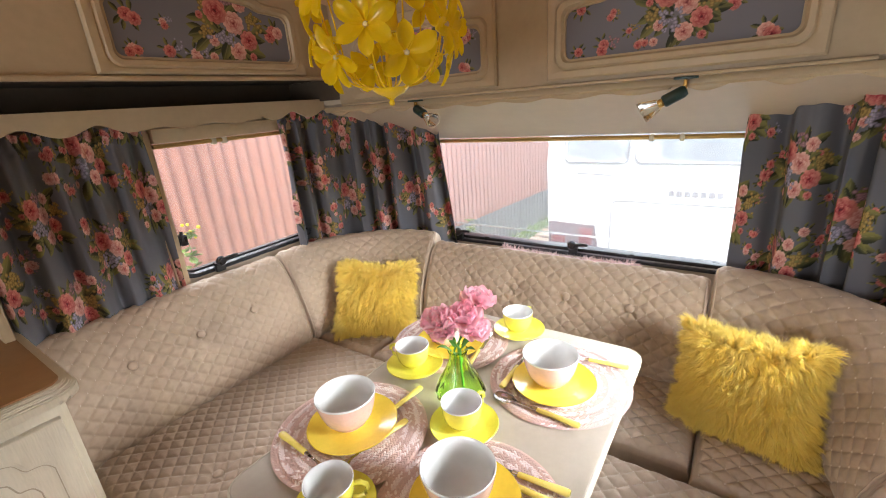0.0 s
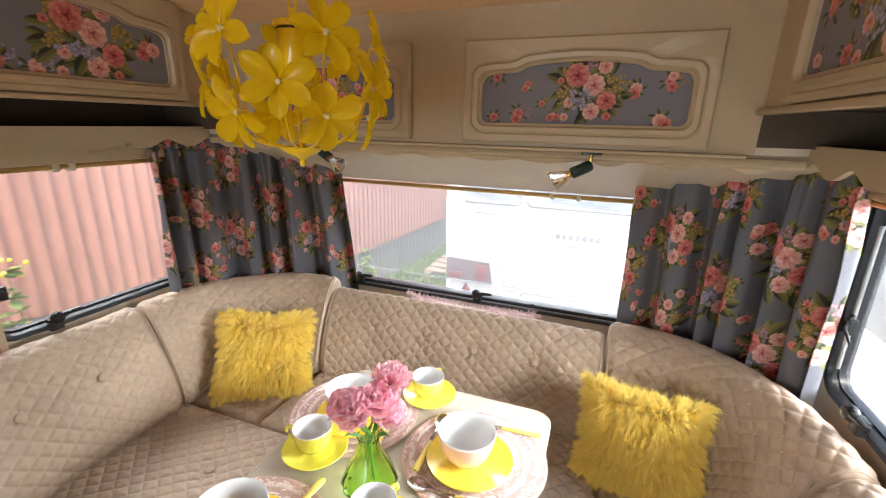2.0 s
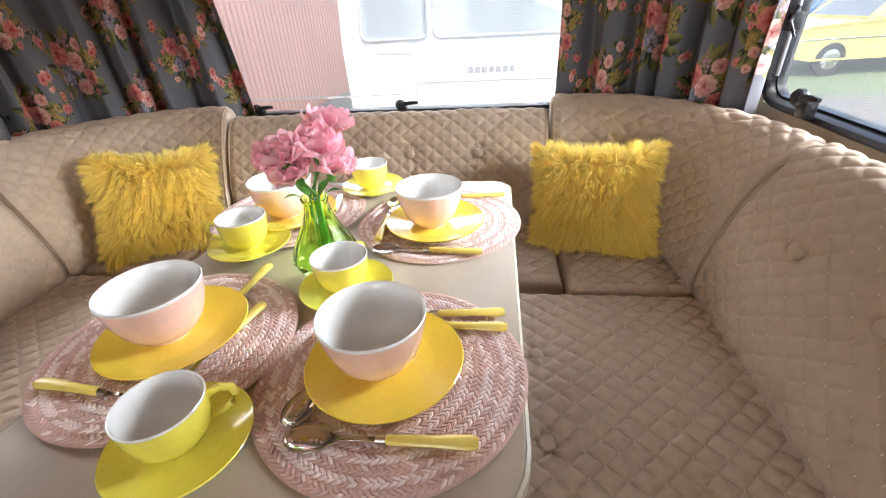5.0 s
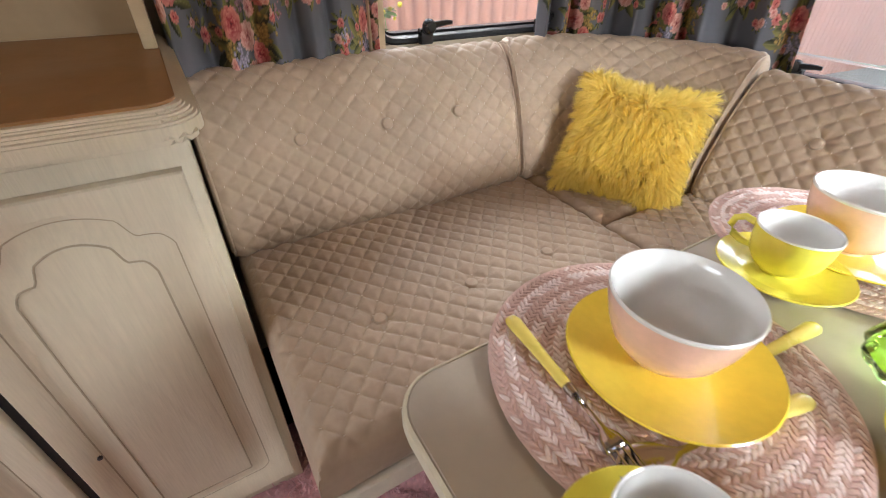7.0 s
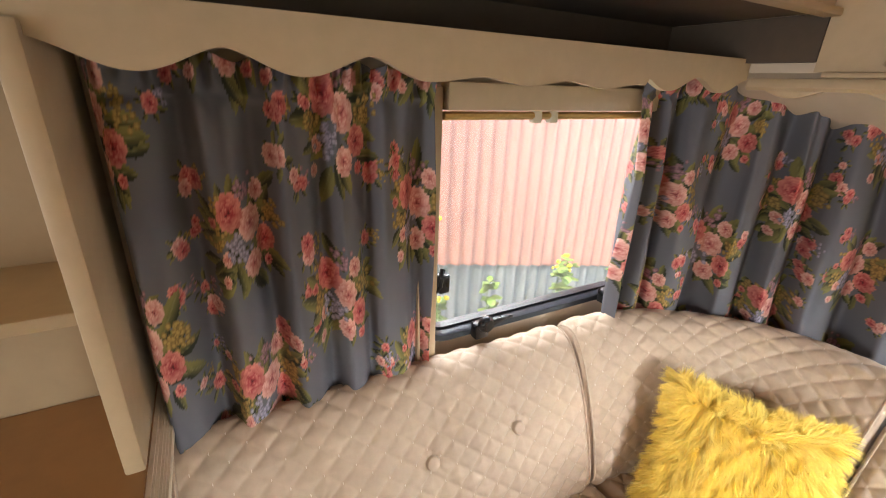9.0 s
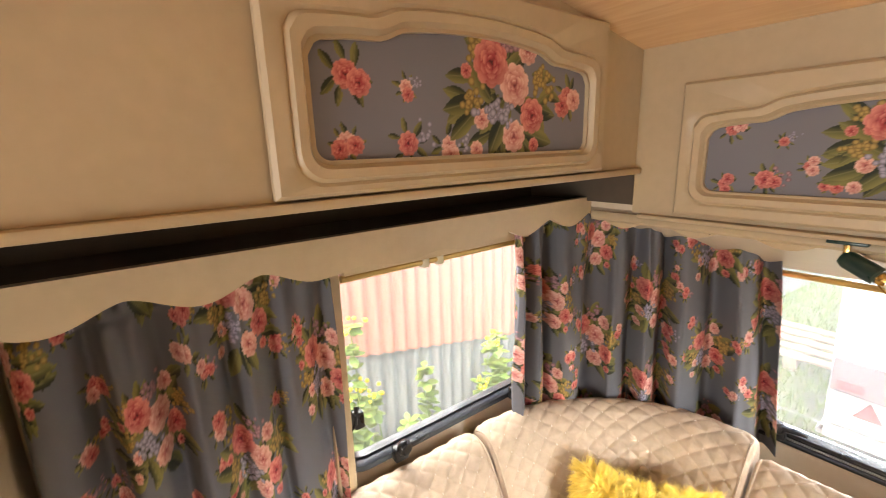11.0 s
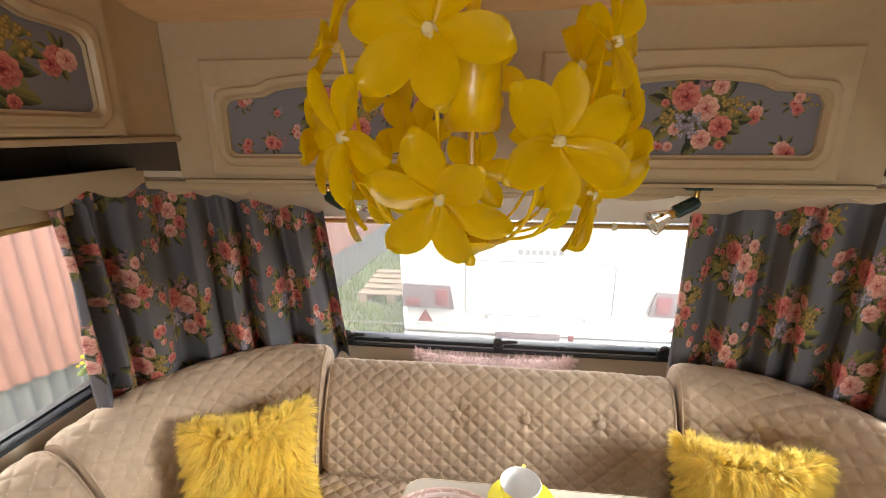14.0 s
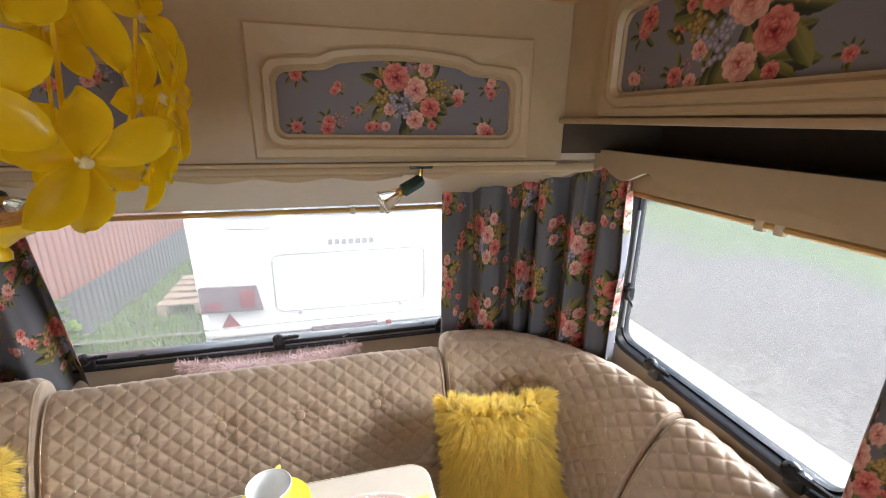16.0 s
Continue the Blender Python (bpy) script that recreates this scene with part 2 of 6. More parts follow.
def lathe(profile, n=32, at=(0, 0, 0), bm=None, m=None):
    """Turns (radius, height) pairs round z."""
    b = bmesh.new()
    rings = []
    for r, z in profile:
        if r < 1e-6:
            rings.append([b.verts.new((0, 0, z))])
        else:
            rings.append([b.verts.new((r * math.cos(2 * math.pi * i / n), r * math.sin(2 * math.pi * i / n), z)) for i in range(n)])
    for p, q in zip(rings, rings[1:]):
        for i in range(n):
            j = (i + 1) % n
            vs = [p[i % len(p)], p[j % len(p)], q[j % len(q)], q[i % len(q)]]
            vs = list(dict.fromkeys(vs))
            if len(vs) > 2:
                b.faces.new(vs)
    b.transform((m or Matrix.Translation(at)))
    return merge(bm, b)


def tube(points, r, n=8, bm=None, taper=None):
    """A round rod along points."""
    b = bmesh.new()
    pts = [Vector(p) for p in points]
    rings = []
    up = Vector((0.31, 0.17, 0.93))
    for i, p in enumerate(pts):
        d = (pts[min(i + 1, len(pts) - 1)] - pts[max(i - 1, 0)]).normalized()
        a = d.cross(up if abs(d.dot(up)) < 0.95 else Vector((1, 0, 0))).normalized()
        c = d.cross(a)
        rad = r if taper is None else r + (taper - r) * i / (len(pts) - 1)
        rings.append([b.verts.new(p + rad * (math.cos(2 * math.pi * k / n) * a + math.sin(2 * math.pi * k / n) * c)) for k in range(n)])
    for p, q in zip(rings, rings[1:]):
        for i in range(n):
            b.faces.new((p[i], p[(i + 1) % n], q[(i + 1) % n], q[i]))
    b.faces.new(rings[0]), b.faces.new(rings[-1])
    return merge(bm, b)


def extrude_poly(poly, axis, a, b_, bev=0.0):
    """A flat outline (pairs in the other two axes, in x y z order) pushed from a to b_ along axis."""
    b = bmesh.new()

    def at(p, c):
        v = list(p)
        v.insert("xyz".index(axis), c)
        return b.verts.new(v)

    lo, hi = [at(p, a) for p in poly], [at(p, b_) for p in poly]
    n = len(poly)
    for i in range(n):
        b.faces.new((lo[i], lo[(i + 1) % n], hi[(i + 1) % n], hi[i]))
    b.faces.new(lo), b.faces.new(hi)
    bmesh.ops.triangulate(b, faces=[f for f in b.faces if len(f.verts) > 4])
    if bev:
        bmesh.ops.bevel(b, geom=[e for e in b.edges if e.calc_face_angle(0) > 0.5], offset=bev, segments=2, affect="EDGES")
    return b


def grid_mesh(name, P, wrap=False, colors=None, flip=False):
    """A sheet from an array of places (rows, columns, 3)."""
    ny, nx = P.shape[:2]
    idx = np.arange(ny * nx).reshape(ny, nx)
    if wrap:
        idx = np.concatenate([idx, idx[:, :1]], 1)
    q = np.stack([idx[:-1, :-1], idx[:-1, 1:], idx[1:, 1:], idx[1:, :-1]], -1).reshape(-1, 4)
    if flip:
        q = q[:, ::-1]
    me = bpy.data.meshes.new(name)
    me.from_pydata(P.reshape(-1, 3).tolist(), [], q.tolist())
    if colors is not None:
        ca = me.color_attributes.new("print", "FLOAT_COLOR", "POINT")
        rgba = np.ones((ny * nx, 4), np.float32)
        rgba[:, :3] = colors.reshape(-1, 3)
        ca.data.foreach_set("color", rgba.ravel())
    return me


# ---- the floral print ----
GREY_BLUE = np.array((0.190, 0.182, 0.205))


def lerp(a, b, f):
    return a + (b - a) * np.clip(f, 0, 1)[..., None]


def print_motifs(seed, wide, high, bouquets, sprays):
    """Where roses, leaves and small blossom lie on a length of cloth."""
    rnd = random.Random(seed)
    out = []

    def dots(x, y, s, spread, count, hue):
        for _ in range(count):
            out.append(("dot", x + rnd.gauss(0, spread), y + rnd.gauss(0, spread), s * rnd.uniform(0.06, 0.09), 0, hue))

    def bunch(x, y, s):
        for k in range(48):
            a = rnd.uniform(0, 6.28)
            d = rnd.uniform(0.55, 1.5)
            out.append(("leaf", x + s * d * math.cos(a), y + s * d * math.sin(a), s * rnd.uniform(0.34, 0.56), a + rnd.uniform(-0.6, 0.6), rnd.random()))
        dots(x - 0.95 * s, y - 0.05 * s, s, s * 0.17, 22, 0.1)
        dots(x - 0.85 * s, y + 0.85 * s, s, s * 0.14, 20, 0.1)
        dots(x + 1.1 * s, y + 0.35 * s, s, s * 0.20, 34, 0.1)
        dots(x + 0.1 * s, y + 1.15 * s, s, s * 0.16, 18, 0.5)
        for dx, dy, r, c in ((-0.75, -0.45, 0.22, 0.8), (-1.15, 0.45, 0.15, 0.2), (0.85, -1.0, 0.17, 0.2), (-0.9, -1.05, 0.18, 0.7), (0.62, 0.98, 0.30, 0.6), (0.78, -0.36, 0.40, 0.3), (0.20, -0.80, 0.36, 0.9), (0.22, 0.26, 0.46, 0.95), (-0.48, 0.66, 0.50, 0.0)):
            out.append(("rose", x + dx * s, y + dy * s, r * s, rnd.uniform(0, 6.28), c))
        dots(x - 0.33 * s, y - 0.32 * s, s, s * 0.19, 34, 0.8)

    def spray(x, y, s):
        turn = rnd.uniform(0, 6.28)
        for k in range(7):
            a = turn + k * 0.9 + rnd.uniform(-0.3, 0.3)
            out.append(("leaf", x + s * 0.8 * math.cos(a), y + s * 0.8 * math.sin(a), s * rnd.uniform(0.30, 0.48), a + rnd.uniform(-0.4, 0.4), rnd.random()))
        if rnd.random() < 0.5:
            dots(x + s * 0.9, y + s * 0.3, s * 1.6, s * 0.3, 12, rnd.choice((0.1, 0.5, 0.8)))
        for k in range(rnd.choice((1, 2, 3))):
            out.append(("rose", x + (0.55 * math.cos(turn + 2.2 * k) if k else 0) * s, y + (0.55 * math.sin(turn + 2.2 * k) if k else 0) * s, s * rnd.uniform(0.45, 0.66), rnd.uniform(0, 6.28), rnd.random() * 0.8))

    for x, y, s in sprays:
        spray(x, y, s)
    for x, y, s in bouquets:
        bunch(x, y, s)
    return out


PETALS = [(0.0, 0.0, 1.0)]
for ring, (count, dist, size) in enumerate(((9, 0.66, 0.33), (8, 0.52, 0.31), (6, 0.36, 0.28), (5, 0.23, 0.23), (3, 0.10, 0.16))):
    PETALS += [(dist * math.cos(6.283 * k / count + ring * 0.7), dist * math.sin(6.283 * k / count + ring * 0.7), size) for k in range(count)]


def paint(U, V, motifs, base=GREY_BLUE):
    """Colours of the print at cloth places U, V."""
    C = np.ones(U.shape + (3,)) * base
    for kind, x, y, r, rot, c in motifs:
        sel = np.where((np.abs(U - x) < r * 1.1) & (np.abs(V - y) < r * 1.1))
        if not len(sel[0]):
            continue
        dx, dy = (U[sel] - x) / r, (V[sel] - y) / r
        rho = np.hypot(dx, dy)
        if kind == "rose":
            deep, mid, pale = np.array((0.085, 0.005, 0.010)), np.array((0.40, 0.045, 0.052)), np.array((0.72, 0.27, 0.215))
            if c > 0.55:
                deep, mid, pale = np.array((0.20, 0.024, 0.030)), np.array((0.55, 0.18, 0.155)), np.array((0.82, 0.51, 0.42))
            ca, sa = math.cos(rot), math.sin(rot)
            ex, ey = dx * ca + dy * sa, -dx * sa + dy * ca
            col = np.ones(dx.shape + (3,)) * deep
            keep = rho < 0.5
            for px, py, pr in PETALS[1:]:
                d = np.hypot(ex - px, ey - py) / pr
                on = d < 1
                keep |= on
                away = (ex * px + ey * py) / max(math.hypot(px, py), 0.01) / (math.hypot(px, py) + pr)
                tone = lerp(mid, pale, (away[on] - 0.58) * 2.4 + 0.18 * np.sin(px * 9 + py * 7))
                tone = lerp(tone, deep, (0.52 - away[on]) * 2.0 + np.clip((d[on] - 0.90) * 7, 0, 0.6))
                tone = lerp(tone, deep, 0.30 * np.clip(-dy[on] - 0.1 + dx[on] * 0.5, 0, 1))
                col[on] = tone
        elif kind == "leaf":
            ca, sa = np.cos(rot), np.sin(rot)
            lx, ly = dx * ca + dy * sa, -dx * sa + dy * ca
            keep = (np.abs(ly) < 0.40 * (1 - lx * lx)) & (np.abs(lx) < 1)
            col = lerp(np.array((0.020, 0.026, 0.010)), np.array((0.23, 0.21, 0.06)), 0.42 + ly * 1.8 + 0.55 * (c - 0.5) + 0.2 * lx)
            col = lerp(col, np.array((0.30, 0.28, 0.12)), (0.05 - np.abs(ly)) * 9)
        else:
            keep = rho < 1
            a = (0.48, 0.32, 0.09) if c < 0.3 else (0.46, 0.25, 0.28) if c < 0.6 else (0.44, 0.40, 0.52)
            col = lerp(np.array(a), np.array(a) * 0.25, rho * 1.2 - 0.35)
        C[sel[0][keep], sel[1][keep]] = col[keep]
    return C


def scattered(seed, wide, high, step=0.17):
    """A half-drop repeat of bouquets with sprays between them."""
    rnd = random.Random(seed)
    b, s = [], []
    for i in range(-1, int(wide / step) + 2):
        for j in range(-1, int(high / step) + 2):
            x, y = i * step, (j + 0.5 * (i % 2)) * step * 1.15
            b.append((x + rnd.uniform(-0.012, 0.012), y + rnd.uniform(-0.012, 0.012), 0.064 + rnd.uniform(-0.006, 0.006)))
            for _ in range(6):
                s.append((x + step * rnd.uniform(0.3, 0.7), y + step * rnd.uniform(0.1, 1.0), rnd.uniform(0.016, 0.032)))
    return print_motifs(seed, wide, high, b, s)


# ---- the caravan's shell ----
XL, XR, YF, YB = -1.08, 1.065, 4.06, 0.5
WIN_Y0, WIN_Y1, WIN_Z0, WIN_Z1 = 2.985, 3.66, 0.83, 1.36
LWIN_Y0 = 2.955
FWX, FWZ0, FWZ1 = 0.80, 0.745, 1.225


def ceiling_z(y):
    return 1.745 + min(max(3.60 - y, 0), 1.0) * 0.175


def wall_with_window(x0, x1, wy0):
    b = box(x0, x1, YB, wy0, -0.05, 1.95)
    box(x0, x1, WIN_Y1, YF + 0.04, -0.05, 1.95, bm=b)
    box(x0, x1, wy0, WIN_Y1, -0.05, WIN_Z0, bm=b)
    box(x0, x1, wy0, WIN_Y1, WIN_Z1, 1.95, bm=b)
    return b


wall_left = solo("wall_left", wall_with_window(XL - 0.03, XL, LWIN_Y0), CREAM_WALL, "cream lined caravan side wall with a window", "wall", "structure", smooth=False)
wall_right = solo("wall_right", wall_with_window(XR, XR + 0.03, WIN_Y0), CREAM_WALL, "cream lined caravan side wall with a window", "wall", "structure", smooth=False)
b = box(XL, XR, YF, YF + 0.03, -0.05, FWZ0)
box(XL, -FWX, YF, YF + 0.03, FWZ0, FWZ1, bm=b)
box(FWX, XR, YF, YF + 0.03, FWZ0, FWZ1, bm=b)
solo("wall_front", b, CREAM_WALL, "cream lined front wall under and beside the window", "wall", "structure", smooth=False)
# the slanting panel over the front window
solo("wall_front_slope", extrude_poly([(YF + 0.03, FWZ1 - 0.005), (YF - 0.01, FWZ1 - 0.005), (3.606, 1.405), (3.606, 1.96), (YF + 0.03, 1.96)], "x", XL, XR), CREAM_WALL,
     "cream panel slanting from the window up to the lockers", "wall", "structure", smooth=False)
# Unseen rear wall: tan to cut bounced light, opening added for the fill lamp.
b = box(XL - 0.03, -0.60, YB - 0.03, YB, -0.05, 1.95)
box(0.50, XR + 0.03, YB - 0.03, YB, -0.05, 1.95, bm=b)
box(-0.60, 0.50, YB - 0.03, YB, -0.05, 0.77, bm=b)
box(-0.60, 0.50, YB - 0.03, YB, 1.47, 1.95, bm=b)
solo("wall_rear", b, TAN, "unseen tan wall closing the caravan, with an opening added for a fill lamp", "wall", "structure", smooth=False)
solo("floor", box(XL - 0.03, XR + 0.03, YB - 0.03, YF + 0.03, -0.09, -0.05), DARK, "plain caravan floor board", "floor", "structure", smooth=False)

ny = 60
ys = np.linspace(YB, 3.62, ny)
xs = np.linspace(XL, XR, 3)
C = np.zeros((ny, 3, 3))
for i, y in enumerate(ys):
    C[i, :, 0], C[i, :, 1], C[i, :, 2] = xs, y, ceiling_z(y)
Ct = C.copy()
Ct[..., 2] += 0.03
me = grid_mesh("ceiling", np.concatenate([C, Ct[::-1]], 0))
solo("ceiling", me, PINE, "pine-grained ceiling board sloping down to the front", "ceiling", "structure")

# pink carpet: a plush sheet with an uneven pile
rnd = random.Random(5)
vs, fs = [], []
nx, ny = 150, 150
X, Y = np.meshgrid(np.linspace(-0.75, 0.6, nx), np.linspace(1.7, 3.3, ny))
Z = np.array([[0.012 * noise.noise((x * 14, y * 14, 0)) + 0.006 * noise.noise((x * 60, y * 60, 3)) for x in X[0]] for y in Y[:, 0]]) - 0.03
solo("carpet", grid_mesh("carpet", np.stack([X, Y, Z], -1)), CARPET, "pink plush carpet on the caravan floor", "carpet", "structure")


def fur(name, roots, normals, length, width, material, parent, seed, droop=0.4, spread=0.5, clump=0.010):
    """Long pile: thin bent blades whose tips draw together in tufts."""
    rs = np.random.RandomState(seed)
    n = len(roots)
    cell = np.floor(roots / clump + rs.uniform(0, 1, 3)).astype(int)
    _, tuft = np.unique(cell, axis=0, return_inverse=True)
    tuft = tuft.ravel()
    count = np.bincount(tuft)[:, None]
    mid = np.stack([np.bincount(tuft, roots[:, k]) for k in range(3)], 1) / count
    lean = rs.normal(0, spread, (len(count), 3))[tuft] + rs.normal(0, spread * 0.30, (n, 3))
    d = normals + lean
    d /= np.linalg.norm(d, axis=1)[:, None]
    L = (length * rs.uniform(0.6, 1.15, n))[:, None]
    side = np.cross(d, rs.normal(0, 1, (n, 3)))
    side = side / np.linalg.norm(side, axis=1)[:, None] * width / 2
    down = np.array((0, 0, -1.0))
    m1 = roots + d * L * 0.55 + down * L * 0.10 * droop
    d2 = d + down * droop
    d2 /= np.linalg.norm(d2, axis=1)[:, None]
    tip = m1 + d2 * L * 0.45
    pull = (mid[tuft] - roots) * rs.uniform(0.25, 0.6, (n, 1))
    m1, tip = m1 + pull * 0.45, tip + pull
    V = np.stack([roots - side, roots + side, m1 - side * 0.8, m1 + side * 0.8, tip], 1).reshape(-1, 3)
    k = np.arange(n) * 5
    me = bpy.data.meshes.new(name)
    faces = np.stack([k, k + 1, k + 3, k + 2], 1).tolist() + np.stack([k + 2, k + 3, k + 4], 1).tolist()
    me.from_pydata(V.tolist(), [], faces)
    ob = part(name, me, material, parent, smooth=False)
    return tagged(ob, kind="stuff")


rs = np.random.RandomState(4)
n = 16000
r = np.stack([rs.uniform(-0.7, 0.45, n), rs.uniform(2.15, 3.0, n), np.full(n, -0.03)], 1)
fur("plush", r, np.tile((0, 0, 1.0), (n, 1)), 0.022, 0.004, CARPET, bpy.data.objects["carpet"], 8, 0.2, 0.7)


# ---- windows ----
def ring_loop(w, h, r, n=6):
    """A rounded rectangle, centred, as pairs."""
    out = []
    for cx, cy, a0 in ((w / 2 - r, h / 2 - r, 0), (-w / 2 + r, h / 2 - r, 90), (-w / 2 + r, -h / 2 + r, 180), (w / 2 - r, -h / 2 + r, 270)):
        for k in range(n + 1):
            a = radians(a0 + 90 * k / n)
            out.append((cx + r * math.cos(a), cy + r * math.sin(a)))
    return out


def ring_frame(loops):
    """Faces between loops of equal length, closed on themselves."""
    b = bmesh.new()
    rings = [[b.verts.new(p) for p in lp] for lp in loops]
    n = len(rings[0])
    for p, q in zip(rings, rings[1:] + rings[:1]):
        for i in range(n):
            b.faces.new((p[i], p[(i + 1) % n], q[(i + 1) % n], q[i]))
    return b


def latch(at, rot, name="window_latch"):
    """A black catch with a round hub, a base and a long lever."""
    t = thing(name, (0, 0, 0), "black plastic window latch on the lower frame", "latch", "window latches")
    part("base", box(-0.018, 0.018, -0.012, 0.012, -0.018, 0.02, 0.004), BLACK_PL, t)
    b = lathe([(0, 0), (0.016, 0), (0.019, 0.006), (0.019, 0.014), (0.014, 0.021), (0, 0.023)], 16, m=pose(0, -0.012, 0.026, 90))
    part("hub", b, BLACK_PL, t)
    b = tube([(0, -0.022, 0.028), (0.02, -0.026, 0.031), (0.05, -0.026, 0.034), (0.066, -0.024, 0.033)], 0.0095, 8, taper=0.005)
    part("lever", b, BLACK_PL, t)
    t.matrix_basis = pose(*at, 0, 0, rot)
    return t


def side_window(name, x, inward, wy0):
    yc, zc = (wy0 + WIN_Y1) / 2, (WIN_Z0 + WIN_Z1) / 2
    w, h = WIN_Y1 - wy0, WIN_Z1 - WIN_Z0
    t = thing(name, (x, yc, WIN_Z0), "side caravan window in a black rubber frame", "window", kind="structure")

    def lp(m, dx):
        return [(x + inward * dx, yc + p, zc + q) for p, q in ring_loop(w + m, h + m, 0.07 + m / 2)]

    part("window_frame", ring_frame([lp(0.0, -0.04), lp(0.0, 0.014), lp(-0.01, 0.02), lp(-0.03, 0.016), lp(-0.04, 0.006), lp(-0.04, -0.03)]), BLACK, t)
    part("inner_seal", ring_frame([lp(-0.04, -0.026), lp(-0.04, -0.006), lp(-0.052, -0.004), lp(-0.056, -0.026)]), BLACK, t)
    poly = [(yc + p, zc + q) for p, q in ring_loop(w - 0.03, h - 0.03, 0.06)]
    pane = part("pane", extrude_poly(poly, "x", x - inward * 0.020, x - inward * 0.016), SIDE_PANE, t)
    pane.visible_shadow = False
    return t


side_window("window_1", XL, 1, LWIN_Y0)
side_window("window_2", XR, -1, WIN_Y0)

# front window: flat sheet with a heavy black lower rail
t = thing("window_3", (0, YF, FWZ0), "wide front window over a black lower rail", "window", kind="structure")
part("lower_rail", box(-FWX, FWX, YF - 0.035, YF + 0.03, FWZ0 - 0.019, FWZ0 - 0.008, 0.003), BLACK, t)
part("rail_lip", box(-FWX, FWX, YF - 0.022, YF + 0.03, FWZ0 - 0.0079, FWZ0 + 0.012, 0.003), BLACK, t)
part("rail_strip", box(-FWX, FWX, YF - 0.027, YF - 0.0221, FWZ0 - 0.006, FWZ0 - 0.002), ALU, t, "thin grey aluminium strip")
part("side_post", box(-FWX - 0.001, -FWX + 0.025, YF - 0.012, YF + 0.029, FWZ0 + 0.0125, FWZ1 - 0.006, 0.003), BLACK, t)
part("side_post", box(FWX - 0.025, FWX + 0.001, YF - 0.012, YF + 0.029, FWZ0 + 0.0125, FWZ1 - 0.006, 0.003), BLACK, t)
pane = part("pane", box(-FWX + 0.026, FWX - 0.026, YF + 0.014, YF + 0.018, FWZ0 + 0.013, FWZ1 - 0.006), PANE, t)
pane.visible_shadow = False
part("stiffening_bar", tube([(-FWX + 0.03, YF + 0.025, FWZ0 + 0.055), (FWX - 0.03, YF + 0.025, FWZ0 + 0.055)], 0.004, 8), PANE, t, "clear moulded bar")

for x in (-0.54, 0.02, 0.59):
    latch((x, YF - 0.03, FWZ0 + 0.008), 0)
for y in (3.100, 3.50):
    latch((XL + 0.03, y, WIN_Z0 + 0.018), 90)
for y in (3.44, 3.07):
    latch((XR - 0.03, y, WIN_Z0 + 0.028), -90)


def stay(x, y, z, side):
    """The sliding side catch of a window."""
    t = thing("window_stay", (x, y, z), "black sliding window stay beside the glass", "window stay", "window stays")
    part("clamp", box(x - 0.012, x + 0.012, y - 0.012, y + 0.012, z - 0.02, z + 0.02, 0.004), BLACK_PL, t)
    part("arm", tube([(x, y, z + 0.03), (x + side * 0.014, y - 0.012, z), (x + side * 0.006, y - 0.03, z - 0.03)], 0.006, 8, taper=0.003), BLACK_PL, t)
    if side < 0:
        part("slide_bar", tube([(x - side * 0.012, y + 0.02, z - 0.12), (x - side * 0.012, y + 0.02, z + 0.24)], 0.005, 8), ALU, t, "grey aluminium bar")


stay(XL + 0.030, 2.998, 0.985, 1)
stay(XR - 0.02, 3.60, 1.02, -1)


# blind rails over each window
def blind_rail(x0, x1, y0, y1, z):
    t = thing("blind_rail", ((x0 + x1) / 2, (y0 + y1) / 2, z), "gilt roller blind rail along the window head", "blind rail", "blind rails")
    d = Vector((x1 - x0, y1 - y0, 0))
    part("rail", tube([(x0, y0, z), (x1, y1, z)], 0.008, 8), GILT, t)
    if abs(d.y) > 0.1:
        part("cassette", box(x0 - 0.018, x0 + 0.018, y1, y0, z + 0.009, 1.368, 0.004), CREAM, t, "cream blind cassette")
    for f in (0.30, 0.36) if d.length < 1 else (0.26, 0.32):
        p = Vector((x0, y0, z)) + d * (1 - f)
        part("clip", box(p.x - 0.008, p.x + 0.008, p.y - 0.01, p.y + 0.01, z - 0.014, z + 0.01, 0.003), EDGE, t, "cream plastic clip")
    return t


blind_rail(-FWX, FWX, YF - 0.025, YF - 0.025, FWZ1 - 0.016)
blind_rail(XL + 0.042, XL + 0.042, WIN_Y1, LWIN_Y0 + 0.026, 1.312)
blind_rail(XR - 0.042, XR - 0.042, WIN_Y1, WIN_Y0 + 0.02, 1.312)

# upright cream strip at the rear edge of the window
for x0, x1 in ((XL + 0.021, XL + 0.045),):
    solo("trim", box(x0, x1, 2.936, 2.980, 0.80, 1.36, 0.006), CREAM, "upright cream trim strip beside the window", "trim", "structure")


